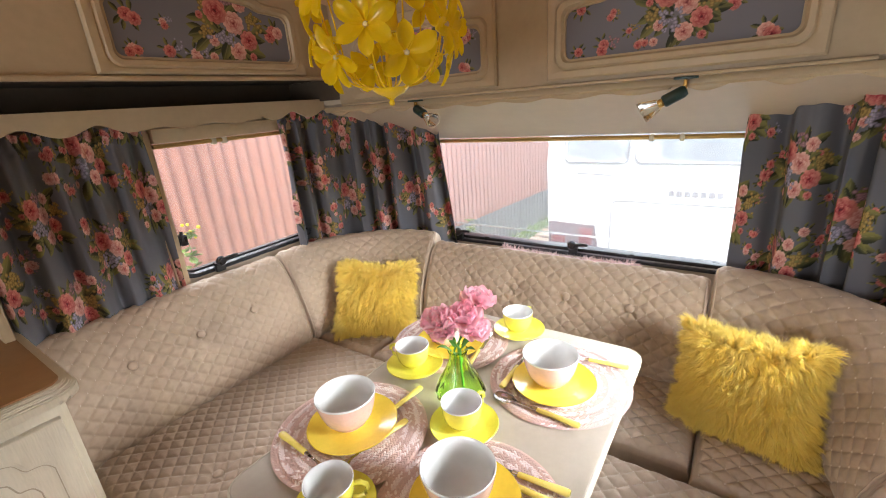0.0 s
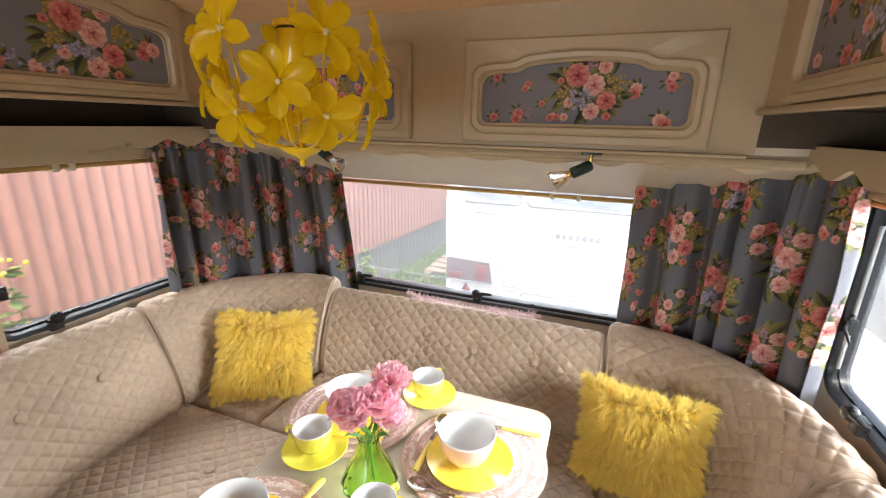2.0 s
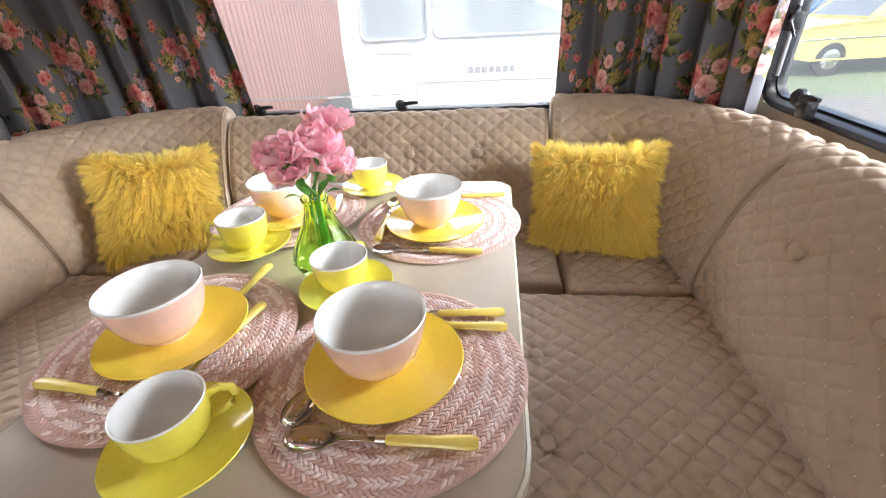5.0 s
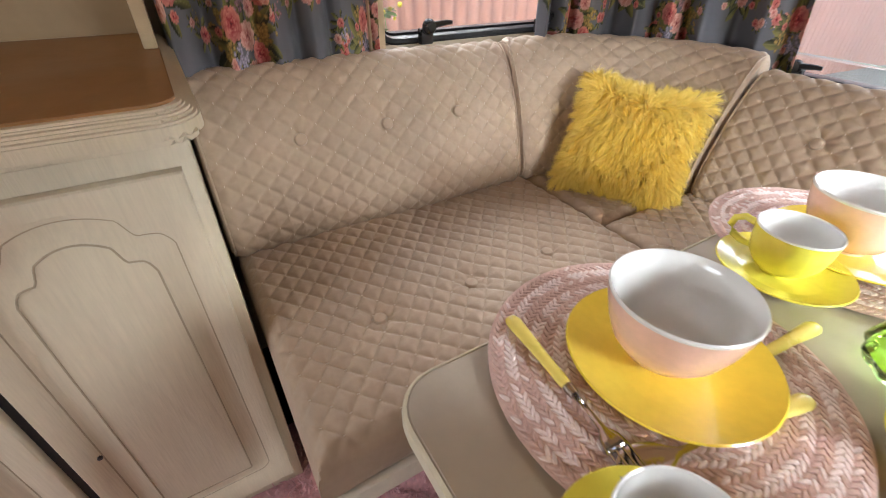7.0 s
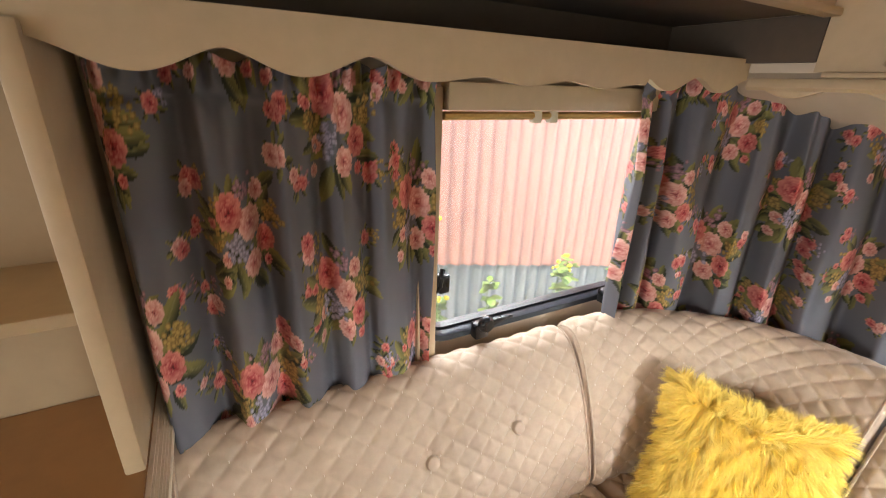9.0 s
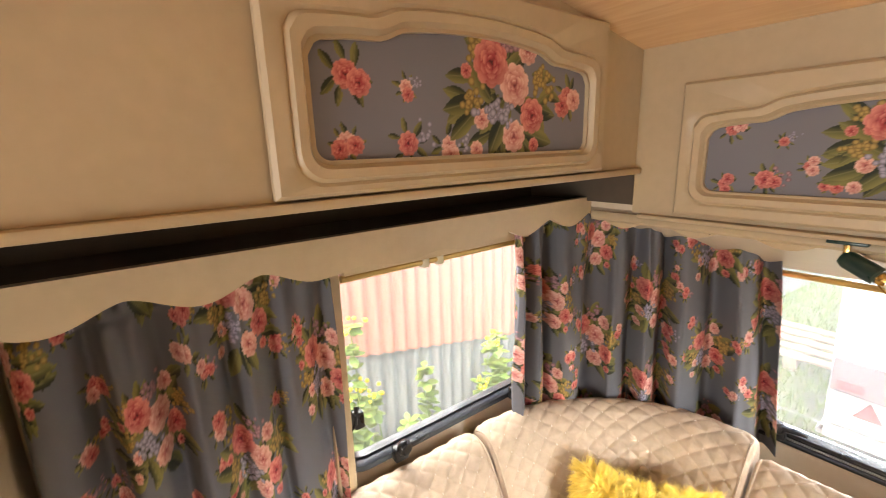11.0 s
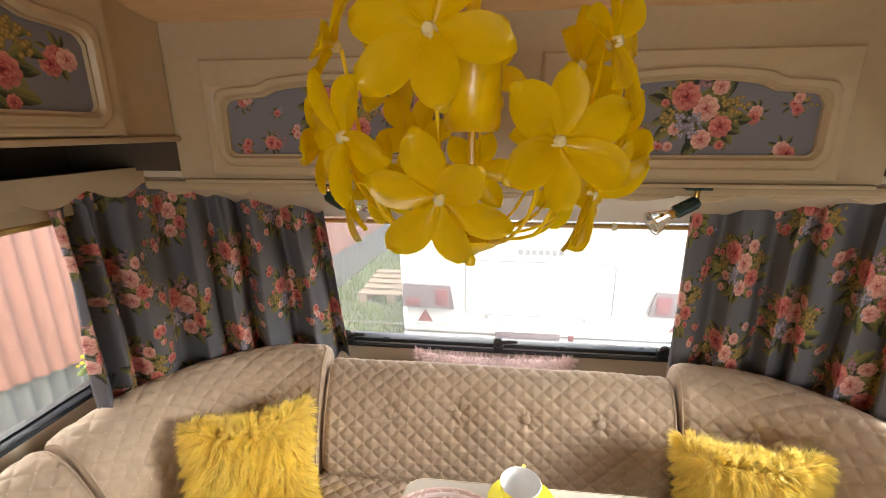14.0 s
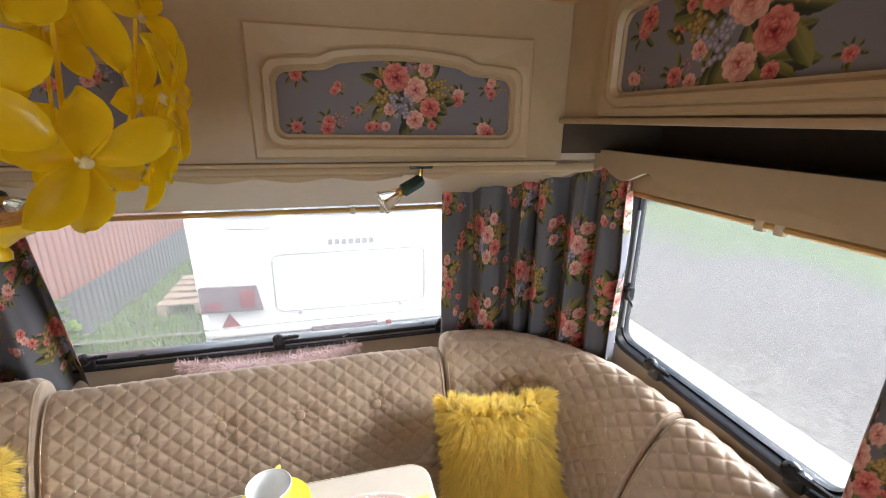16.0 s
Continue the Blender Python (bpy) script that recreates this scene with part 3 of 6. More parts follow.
# ---- lockers ----
def arch_outline(w, z0, zs, m, n=64, rise=1.0):
    """The outline of a door panel with an ogee head: pairs, grown by m."""
    h = w / 2
    pts = []
    r = 0.018 + m * 0.6

    def top(x):
        a = abs(x) / h
        s = min(max((0.66 - a) / 0.16, 0), 1)
        s = s * s * (3 - 2 * s)
        return zs + 0.010 * max(0, 1 - ((a - 0.62) / 0.4) ** 2) * (1 - s) + s * rise * (0.020 + 0.014 * (1 - min(a / 0.6, 1) ** 2))

    for k in range(8):
        a = radians(180 + 90 * k / 7)
        pts.append((-h - m + r + r * math.cos(a), z0 - m + r + r * math.sin(a)))
    for k in range(8):
        a = radians(270 + 90 * k / 7)
        pts.append((h + m - r + r * math.cos(a), z0 - m + r + r * math.sin(a)))
    for k in range(n + 1):
        x = h - 2 * h * k / n
        rr = 1 - abs(x) / h
        drop = 0.016 * max(0, 1 - rr * h / 0.016) ** 2
        pts.append((x * (1 + m / h), top(x) - drop + m))
    return pts


def rect_for(pts, x0, x1, z0, z1):
    """The rectangle's point outward from each outline point."""
    cx, cz = (x0 + x1) / 2, (z0 + z1) / 2
    out = []
    for px, pz in pts:
        dx, dz = px - cx, pz - cz
        s = min((x1 - x0) / 2 / max(abs(dx), 1e-6), (z1 - z0) / 2 / max(abs(dz), 1e-6))
        out.append((cx + dx * s, cz + dz * s))
    for cxn, czn in ((x0, z0), (x1, z0), (x1, z1), (x0, z1)):
        k = min(range(len(out)), key=lambda i: (out[i][0] - cxn) ** 2 + (out[i][1] - czn) ** 2)
        out[k] = (cxn, czn)
    return out


def locker_door(parent, at, rot, w, h, pw, pz0, pzs, seed, flowers):
    """A cream door with an ogee-headed opening, beading and a floral cloth panel. Drawn with x along, z up, -y out, from its lower middle."""
    place = pose(*at, 0, 0, rot)
    inner, dip, bead0, bead1, bead2, bead3 = (arch_outline(pw, pz0, pzs, m) for m in (0.0, 0.005, 0.010, 0.021, 0.026, 0.030))
    outer = rect_for(bead2, -w / 2, w / 2, 0, h)
    back = [(x * (1 - 0.010 / w * 2), z + (0.005 if z < h / 2 else -0.005)) for x, z in outer]
    outer2 = [(x * (1 - 0.005 / w * 2), z + (0.005 if z < h / 2 else -0.005)) for x, z in outer]

    def lp(pts, y):
        return [(x, -y, z) for x, z in pts]

    b = ring_frame([lp(back, 0.0), lp(back, 0.004), lp(outer, 0.005), lp(outer, 0.014), lp(outer2, 0.020), lp(bead3, 0.020), lp(bead2, 0.0165), lp(bead1, 0.0235), lp(bead0, 0.0225), lp(dip, 0.012), lp(inner, 0.014), lp(inner, 0.0)])
    b.transform(place)
    d = part("door", b, CREAM, parent, "cream door with an arched beaded opening")
    nx_, nz_ = int((pw + 0.02) / 0.0016), int((pzs - pz0 + 0.06) / 0.0016)
    X, Z = np.meshgrid(np.linspace(-pw / 2 - 0.008, pw / 2 + 0.008, nx_), np.linspace(pz0 - 0.008, pzs + 0.044, nz_))
    col = paint(X, Z - pz0, print_motifs(seed, pw, 0.2, *flowers))
    me = grid_mesh("fabric_panel", np.stack([X, np.full_like(X, -0.006), Z], -1), colors=col)
    me.transform(place)
    part("fabric_panel", me, PANEL_CLOTH, d, "grey floral cotton panel with roses")


LF = -0.775
RF = 0.775
FY = 3.585
S1 = [(-0.215, 0.015, 0.020), (-0.13, 0.09, 0.014), (-0.15, 0.025, 0.026), (0.13, 0.085, 0.022), (0.20, 0.10, 0.024), (0.19, 0.012, 0.026), (-0.21, 0.115, 0.024), (-0.09, 0.05, 0.016), (-0.06, 0.02, 0.016)]
S2 = [(-0.22, 0.02, 0.022), (-0.13, 0.09, 0.018), (-0.13, 0.018, 0.03), (-0.215, 0.10, 0.034), (0.21, 0.09, 0.034), (-0.06, 0.015, 0.03), (0.12, 0.02, 0.016)]
lk = thing("locker", (0, FY, 1.405), "cream front locker with two floral doors under the ceiling", "locker", "overhead lockers")
part("carcass", box(LF - 0.001, RF + 0.001, FY, 3.605, 1.405, 1.80), CREAM, lk, smooth=False)
part("lip", box(LF + 0.017, RF - 0.017, FY - 0.016, FY + 0.02, 1.396, 1.4045, 0.003), CREAM, lk)
# Shelf ends, coloured dark to carry the shade of the gap.
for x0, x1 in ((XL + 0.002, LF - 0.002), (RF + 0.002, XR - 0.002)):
    part("end_panel", box(x0, x1, FY - 0.0015, FY + 0.014, 1.4220, 1.5000), DARK, lk, "panel closing the shelf, coloured dark for the shade there", smooth=False)
locker_door(lk, (-0.380, FY, 1.414), 0, 0.600, 0.256, 0.497, 0.050, 0.164, 11, ([(0.02, 0.078, 0.058)], S1))
locker_door(lk, (0.378, FY, 1.414), 0, 0.600, 0.256, 0.497, 0.050, 0.164, 12, ([(0.02, 0.078, 0.058)], S1))
for x0, x1, rot, seed, off in ((XL, LF, 90, 13, 0.06), (RF, XR, -90, 14, -0.03)):
    e, s = (LF, 1) if x0 < 0 else (RF, -1)
    lk = thing("locker", ((x0 + x1) / 2, 2.4, 1.505), "long cream side locker with a floral door", "locker", "overhead lockers")
    poly = [(1.2, 1.505), (FY - 0.002, 1.505), (FY - 0.002, ceiling_z(FY)), (2.6, ceiling_z(2.6)), (1.2, ceiling_z(1.2))]
    part("carcass", extrude_poly(poly, "x", x0, x1), CREAM, lk, smooth=False)
    # Dark sheet added for the shade below the locker.
    part("underside", box(*sorted((e - s * 0.014, x0 if s > 0 else x1)), 1.2, FY - 0.004, 1.5005, 1.5048), DARK, lk, "dark sheet painting the shade under the locker")
    part("lip", box(e - s * 0.012, e + s * 0.016, 1.2, FY - 0.004, 1.492, 1.5045, 0.003), CREAM, lk)
    locker_door(lk, (e, 3.112, 1.508), rot, 0.63, 0.268, 0.525, 0.042, 0.172, seed, ([(off, 0.085, 0.074)], S2))


# ---- pelmets ----
def scallop(s, big):
    """How far the lower edge hangs at s metres along it."""
    return big * (0.5 - 0.5 * math.cos(2 * math.pi * s / 0.16)) ** 0.8


def pelmet(name, a, b_, z0, z1, wave, wall, label, flat=(0, 0)):
    """A board with a scalloped lower edge from a to b_ (plan), a beaded top lip and a shelf back to the wall."""
    a, b_ = Vector((*a, 0)), Vector((*b_, 0))
    d = (b_ - a)
    L = d.length
    d.normalize()
    nrm = Vector((d.y, -d.x, 0))
    n_ = int(L / 0.008)
    rows, caps = [], []
    for k in range(n_ + 1):
        s = L * k / n_
        inside = flat[0] < s < flat[1]
        zb = z0 - (0.0 if inside else 0) + (wave * 0.35 - scallop(s, wave * 0.35) if inside else wave - scallop(s, wave))
        p = a + d * s
        prof = [(0.0, zb), (0.012, zb), (0.014, zb + 0.004), (0.014, z1 - 0.022), (0.0, z1 - 0.022)]
        cap = [(0.0, z1 - 0.0218), (0.014, z1 - 0.0218), (0.020, z1 - 0.016), (0.020, z1 - 0.006), (0.016, z1), (0.0, z1)]
        rows.append([(*(p + nrm * o).xy, z) for o, z in prof])
        caps.append([(*(p + nrm * o).xy, z) for o, z in cap])
    me = grid_mesh(name, np.array(rows), wrap=True)
    t = thing(name, (a + b_) / 2 + Vector((0, 0, z0)), label, "pelmet", "pelmets")
    part("board", me, CREAM, t)
    part("top_bead", grid_mesh("top_bead", np.array(caps), wrap=True), CREAM, t, "rounded bead along the top")
    return t


ls = pelmet("pelmet", (-0.895, 3.604), (-0.895, 2.45), 1.365, 1.43, 0.026, XL, "cream scalloped pelmet over the side window", (0.30, 0.72))
part("shelf", box(XL + 0.001, -0.8952, 1.2, 3.60, 1.405, 1.418), CREAM, ls, "open cream shelf behind the pelmet")
# Two dark sheets paint the shade inside the shelf gap.
part("back_shade_sheet", box(XL + 0.001, XL + 0.005, 1.2, 3.60, 1.4185, 1.5045), DARK, ls, "dark sheet painting the shade at the back of the shelf")
part("shelf_shade_sheet", box(XL + 0.0055, -0.8960, 1.2, 3.60, 1.4182, 1.4215), DARK, ls, "dark sheet painting the shade on the shelf")
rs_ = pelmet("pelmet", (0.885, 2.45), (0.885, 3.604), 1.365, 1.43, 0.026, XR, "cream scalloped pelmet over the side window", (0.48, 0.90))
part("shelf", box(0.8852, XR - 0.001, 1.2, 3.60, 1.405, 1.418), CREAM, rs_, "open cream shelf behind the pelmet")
# The same painted shade in the right-hand gap.
part("back_shade_sheet", box(XR - 0.005, XR - 0.001, 1.2, 3.60, 1.4185, 1.5045), DARK, rs_, "dark sheet painting the shade at the back of the shelf")
part("shelf_shade_sheet", box(0.8860, XR - 0.0055, 1.2, 3.60, 1.4182, 1.4215), DARK, rs_, "dark sheet painting the shade on the shelf")
pelmet("pelmet", (-0.893, 3.622), (0.883, 3.622), 1.360, 1.395, 0.024, 0, "cream scalloped pelmet under the front lockers", (0.50, 1.28))


# ---- curtains ----
# Locker panel cloth again, its ground darkened to paint the curtains' backlit shade.
BACKLIT_GREY = np.array((0.133, 0.133, 0.150))


def curtain(path, z0, z1, seed, folds, label, amp=0.022, flare=0.0):
    """A gathered floral curtain on a rail along path (plan)."""
    rnd = random.Random(seed)
    P = np.array(path, float)
    seg = np.r_[0, np.cumsum(np.hypot(*np.diff(P, axis=0).T))]
    L = seg[-1]
    full = 1.75
    nu, nv = int(L * full / 0.0028), int((z1 - z0) / 0.0030)
    s = np.linspace(0, L, nu)
    px, py = np.interp(s, seg, P[:, 0]), np.interp(s, seg, P[:, 1])
    k = max(int(0.05 / (L / nu)), 1)
    pad = np.ones(k) / k
    sx = np.convolve(np.pad(px, k, mode="edge"), pad, "same")[k:-k]
    sy = np.convolve(np.pad(py, k, mode="edge"), pad, "same")[k:-k]
    tx, ty = np.gradient(sx), np.gradient(sy)
    ln = np.hypot(tx, ty)
    nx_, ny_ = -ty / ln, tx / ln
    knots = np.cumsum([rnd.uniform(0.6, 1.5) for _ in range(folds + 1)])
    phase = np.interp(s, (knots - knots[0]) / (knots[-1] - knots[0]) * L, np.arange(folds + 1)) * 2 * np.pi
    amps = np.interp(s, np.linspace(0, L, folds + 1), [rnd.uniform(0.45, 1.3) for _ in range(folds + 1)])
    v = np.linspace(0, 1, nv)[:, None]
    wob = np.array([[0.7 * noise.noise((q * 6, w * 2.0, seed)) for q in s[:: max(nu // 60, 1)]] for w in v[:, 0]])
    wob = np.stack([np.interp(s, s[:: max(nu // 60, 1)], row) for row in wob])
    gather = np.clip((v - 0.93) / 0.05, 0, 1)
    off = amp * (1 - 0.55 * np.clip((v - 0.7) / 0.25, 0, 1)) * amps * (0.80 * np.sin(phase + wob * 1.3) + 0.22 * np.sin(2 * phase + 1 + wob))
    off = -off + gather * 0.009 * np.sin(phase * 4.3 + 5 * wob) + 0.005 * np.clip((v - 0.5) / 0.4, 0, 1) * np.sin(phase * 2.6 + 3 * wob) + 0.006 * wob
    off = off * (1 - 0.6 * np.exp(-((v - 0.93) / 0.012) ** 2))
    slide = -0.15 * L / folds / (2 * np.pi) * np.sin(phase + 1.3 * wob) * (1 - 0.5 * gather)
    tx, ty = tx / ln, ty / ln
    slide = slide + flare * (1 - v) * (s / L) ** 3
    X = sx + nx_ * off + tx * slide
    Y = sy + ny_ * off + ty * slide
    hem = 0.003 * np.sin(phase * 0.5 + seed) + 0.002 * np.sin(phase)
    Z = z0 + (z1 - z0) * v + hem * (1 - v) ** 3 + 0.005 * np.sin(phase * 1.7) * np.clip((v - 0.96) / 0.04, 0, 1)
    U = np.broadcast_to(s * full, X.shape)
    W = np.broadcast_to((z1 - z0) * v, X.shape)
    col = paint(U, W, scattered(seed, L * full, z1 - z0, 0.25), BACKLIT_GREY)
    t = thing("curtain", (float(sx.mean()), float(sy.mean()), z0), label, "curtain", "window curtains")
    ob = part("cloth", grid_mesh("cloth", np.stack([X, Y, Z], -1), colors=col), FLORAL, t)
    mod = ob.modifiers.new("thickness", "SOLIDIFY")
    mod.thickness = 0.0012
    return t


LAB = "gathered grey-blue floral curtain hanging behind the backrest"
curtain([(-1.012, 2.50), (-1.012, 2.955)], 0.72, 1.385, 21, 5, LAB, 0.046)
curtain([(-1.015, 3.44), (-1.005, 3.56), (-0.932, 3.715), (-0.81, 3.818), (-0.69, 3.893), (-0.585, 3.953)], 0.70, 1.403, 22, 7, LAB, 0.056, 0.07)
curtain([(0.560, 3.925), (0.68, 3.875), (0.81, 3.818), (0.935, 3.725), (0.99, 3.63), (0.997, 3.585)], 0.70, 1.403, 23, 6, LAB, 0.062)
curtain([(0.99, 2.985), (0.985, 2.50)], 0.72, 1.385, 24, 4, LAB, 0.026)


# ---- quilted seating ----
PITCH = 0.054


def quilt(U, V):
    """Height of the stitched diamonds at cloth places U, V."""
    a = U / PITCH + V / (PITCH * 0.86)
    c = U / PITCH - V / (PITCH * 0.86)
    d = np.minimum(np.abs(a - np.round(a)), np.abs(c - np.round(c))) * 2
    return 0.0044 * (1 - np.exp(-d / 0.28)) + 0.0012 * d


def stitches(G, U, V, parent):
    """Short pale thread ends where the quilting lines cross; G holds the places at cloth U, V."""
    nv_, nu_ = U.shape
    A, B = U / PITCH + V / (PITCH * 0.86), U / PITCH - V / (PITCH * 0.86)
    near = np.hypot(A - np.round(A), B - np.round(B))
    Vs, Fs = [], []
    for i in range(4, nv_ - 4):
        for j in range(4, nu_ - 4):
            if near[i, j] < 0.12 and near[i, j] <= near[i - 2 : i + 3, j - 2 : j + 3].min():
                p = G[i, j]
                du, dv = G[i, j + 1] - G[i, j - 1], G[i + 1, j] - G[i - 1, j]
                nr = np.cross(du, dv)
                ln_ = np.linalg.norm(nr)
                if ln_ < 1e-9:
                    continue
                nr = nr / ln_
                du, dv = du / np.linalg.norm(du) * 0.0008, dv / np.linalg.norm(dv) * 0.0042
                k = len(Vs)
                lift = 0.0016
                Vs += [tuple(p + dv), tuple(p + du + nr * lift), tuple(p - dv), tuple(p - du + nr * lift), tuple(p + nr * lift * 1.8), tuple(p - nr * 0.002)]
                Fs += [(k, k + 3, k + 4), (k + 1, k, k + 4), (k + 2, k + 1, k + 4), (k + 3, k + 2, k + 4), (k, k + 1, k + 5), (k + 1, k + 2, k + 5), (k + 2, k + 3, k + 5), (k + 3, k, k + 5)]
    me = bpy.data.meshes.new("stitching")
    me.from_pydata(Vs, [], Fs)
    tagged(part("stitching", me, THREAD, parent, "pale thread ends at the quilting crossings"), kind="stuff")


def dimple(U, V, buttons, depth=0.012, wide=0.035):
    z = np.zeros_like(U)
    for bu, bv in buttons:
        d = np.hypot(U - bu, V - bv)
        ang = np.arctan2(V - bv, U - bu)
        z -= depth * np.exp(-((d / wide) ** 1.2)) + 0.0024 * np.exp(-((d / 0.05) ** 2)) * np.clip(d / 0.012, 0, 1) * np.abs(np.cos(4 * ang + bu * 9)) ** 6
    return z


def button(p, nrm, parent):
    q = Vector((0, 0, 1)).rotation_difference(Vector(nrm)).to_matrix().to_4x4()
    b = lathe([(0.0135, -0.004), (0.0148, 0.002), (0.0125, 0.007), (0.006, 0.0095), (0, 0.010)], 14, m=Matrix.Translation(p) @ q)
    part("button", b, BEIGE, parent)


PROF = np.array([(0.02, 0.458), (0.052, 0.468), (0.066, 0.492), (0.063, 0.53), (0.045, 0.60), (0.014, 0.68), (-0.018, 0.745), (-0.045, 0.79), (-0.075, 0.822), (-0.105, 0.832), (-0.135, 0.818), (-0.152, 0.78), (-0.155, 0.62), (-0.155, 0.455)])


PROF_FRONT = PROF * 1.0
PROF_FRONT[8:, 0] = -0.07 + (PROF_FRONT[8:, 0] + 0.07) * 0.55
PROF_FRONT[6:, 1] -= np.array([0.008, 0.018, 0.028, 0.032, 0.032, 0.03, 0.015, 0.0])[: len(PROF) - 6]


def backrest(path, buttons, label, z_b=0.696, PROF=PROF):
    """A bolster swept along path (the line of its buttons, plan); the room lies to its right."""
    P = np.array(path, float)
    seg = np.r_[0, np.cumsum(np.hypot(*np.diff(P, axis=0).T))]
    L = seg[-1]
    nu = int(L / 0.0032)
    s = np.linspace(0, L, nu)
    px, py = np.interp(s, seg, P[:, 0]), np.interp(s, seg, P[:, 1])
    if len(path) > 2:
        k = max(int(0.09 / (L / nu)), 1) | 1
        ext = k
        px = np.convolve(np.r_[px[0] + (px[0] - px[1]) * np.arange(ext, 0, -1), px, px[-1] + (px[-1] - px[-2]) * np.arange(1, ext + 1)], np.ones(k) / k, "same")[ext:-ext]
        py = np.convolve(np.r_[py[0] + (py[0] - py[1]) * np.arange(ext, 0, -1), py, py[-1] + (py[-1] - py[-2]) * np.arange(1, ext + 1)], np.ones(k) / k, "same")[ext:-ext]
    tx, ty = np.gradient(px), np.gradient(py)
    ln = np.hypot(tx, ty)
    rx, ry = ty / ln, -tx / ln
    ps = np.r_[0, np.cumsum(np.hypot(*np.diff(PROF, axis=0).T))]
    nv = int(ps[-1] / 0.0034)
    v = np.linspace(0, ps[-1], nv)
    po, pz = np.interp(v, ps, PROF[:, 0]), np.interp(v, ps, PROF[:, 1])
    kk = np.ones(7) / 7
    po = np.convolve(np.pad(po, 3, mode="edge"), kk, "valid")
    pz = np.convolve(np.pad(pz, 3, mode="edge"), kk, "valid")
    no, nz = np.gradient(pz), -np.gradient(po)
    nl = np.hypot(no, nz)
    no, nz = no / nl, nz / nl
    vb = float(np.interp(z_b, pz[: nv // 2], v[: nv // 2]))
    U, V = np.meshgrid(s, v)
    e = np.minimum(U, L - U)
    endr = 0.030
    f = np.sqrt(np.clip(1 - (1 - np.clip(e / endr, 0, 1)) ** 2, 0, 1))
    f = 0.80 + 0.20 * f
    H = quilt(U, V) * np.clip(e / 0.02, 0, 1) + dimple(U, V, [(q, vb) for q in buttons])
    rip = np.array([[noise.noise((a * 5, c * 5, L * 7)) for a in s[::8]] for c in v[::8]])
    rip = np.stack([np.interp(s, s[::8], r_) for r_ in rip])
    rip = np.stack([np.interp(v, v[::8], rip[:, i]) for i in range(nu)], 1)
    H += 0.005 * rip
    co, cz = -0.045, 0.63
    O = co + (po[:, None] + no[:, None] * H - co) * f
    Z = cz + (pz[:, None] + nz[:, None] * H - cz) * (0.93 + 0.07 * (f - 0.8) / 0.2)
    Z = np.maximum(Z, 0.452)
    X, Y = px + rx * O, py + ry * O
    G = np.stack([X, Y, Z], -1)
    cap0 = np.broadcast_to(G[:, :1].mean(0, keepdims=True), (nv, 1, 3))
    cap1 = np.broadcast_to(G[:, -1:].mean(0, keepdims=True), (nv, 1, 3))
    G = np.concatenate([cap0, G, cap1], 1)
    t = thing("backrest_cushion", (float(px.mean()), float(py.mean()), 0.46), label, "backrest cushion", "quilted backrest cushions")
    part("padding", grid_mesh("padding", G), BEIGE, t)
    half = int(nv * 0.72)
    stitches(G[:half, 1:-1], U[:half], V[:half], t)
    iv = int(vb / ps[-1] * (nv - 1))
    for q in buttons:
        iu = int(q / L * (nu - 1)) + 1
        nrm = (rx[iu - 1] * no[iv], ry[iu - 1] * no[iv], nz[iv])
        button(Vector(G[iv, iu]) + Vector(nrm) * 0.003, nrm, t)
    # seam cord along the front upper edge at each end
    for iu in (3, nu - 3):
        pts = [tuple(G[i, iu] + np.array((rx[iu], ry[iu], 0)) * 0.002) for i in range(2, int(nv * 0.62), 4)]
        part("piping", tube(pts, 0.0028, 6), BEIGE, t)
    return t


BL = "beige diamond-quilted backrest cushion with a row of buttons"
BC = "curved beige quilted corner backrest cushion with one button"
backrest([(-0.525, 3.72), (0.53, 3.72)], [0.21, 0.42, 0.627, 0.841], BL, 0.690, PROF_FRONT)
backrest([(-0.90, 2.495), (-0.90, 3.305)], [0.205, 0.412, 0.617], BL)
backrest([(0.895, 3.305), (0.895, 2.495)], [0.19, 0.395, 0.60], BL)
backrest([(-0.90, 3.309), (-0.895, 3.40), (-0.865, 3.52), (-0.80, 3.62), (-0.715, 3.69), (-0.62, 3.718), (-0.53, 3.72)], [0.42], BC)
backrest([(0.535, 3.72), (0.62, 3.718), (0.715, 3.69), (0.80, 3.62), (0.865, 3.52), (0.89, 3.40), (0.895, 3.309)], [0.19], BC)


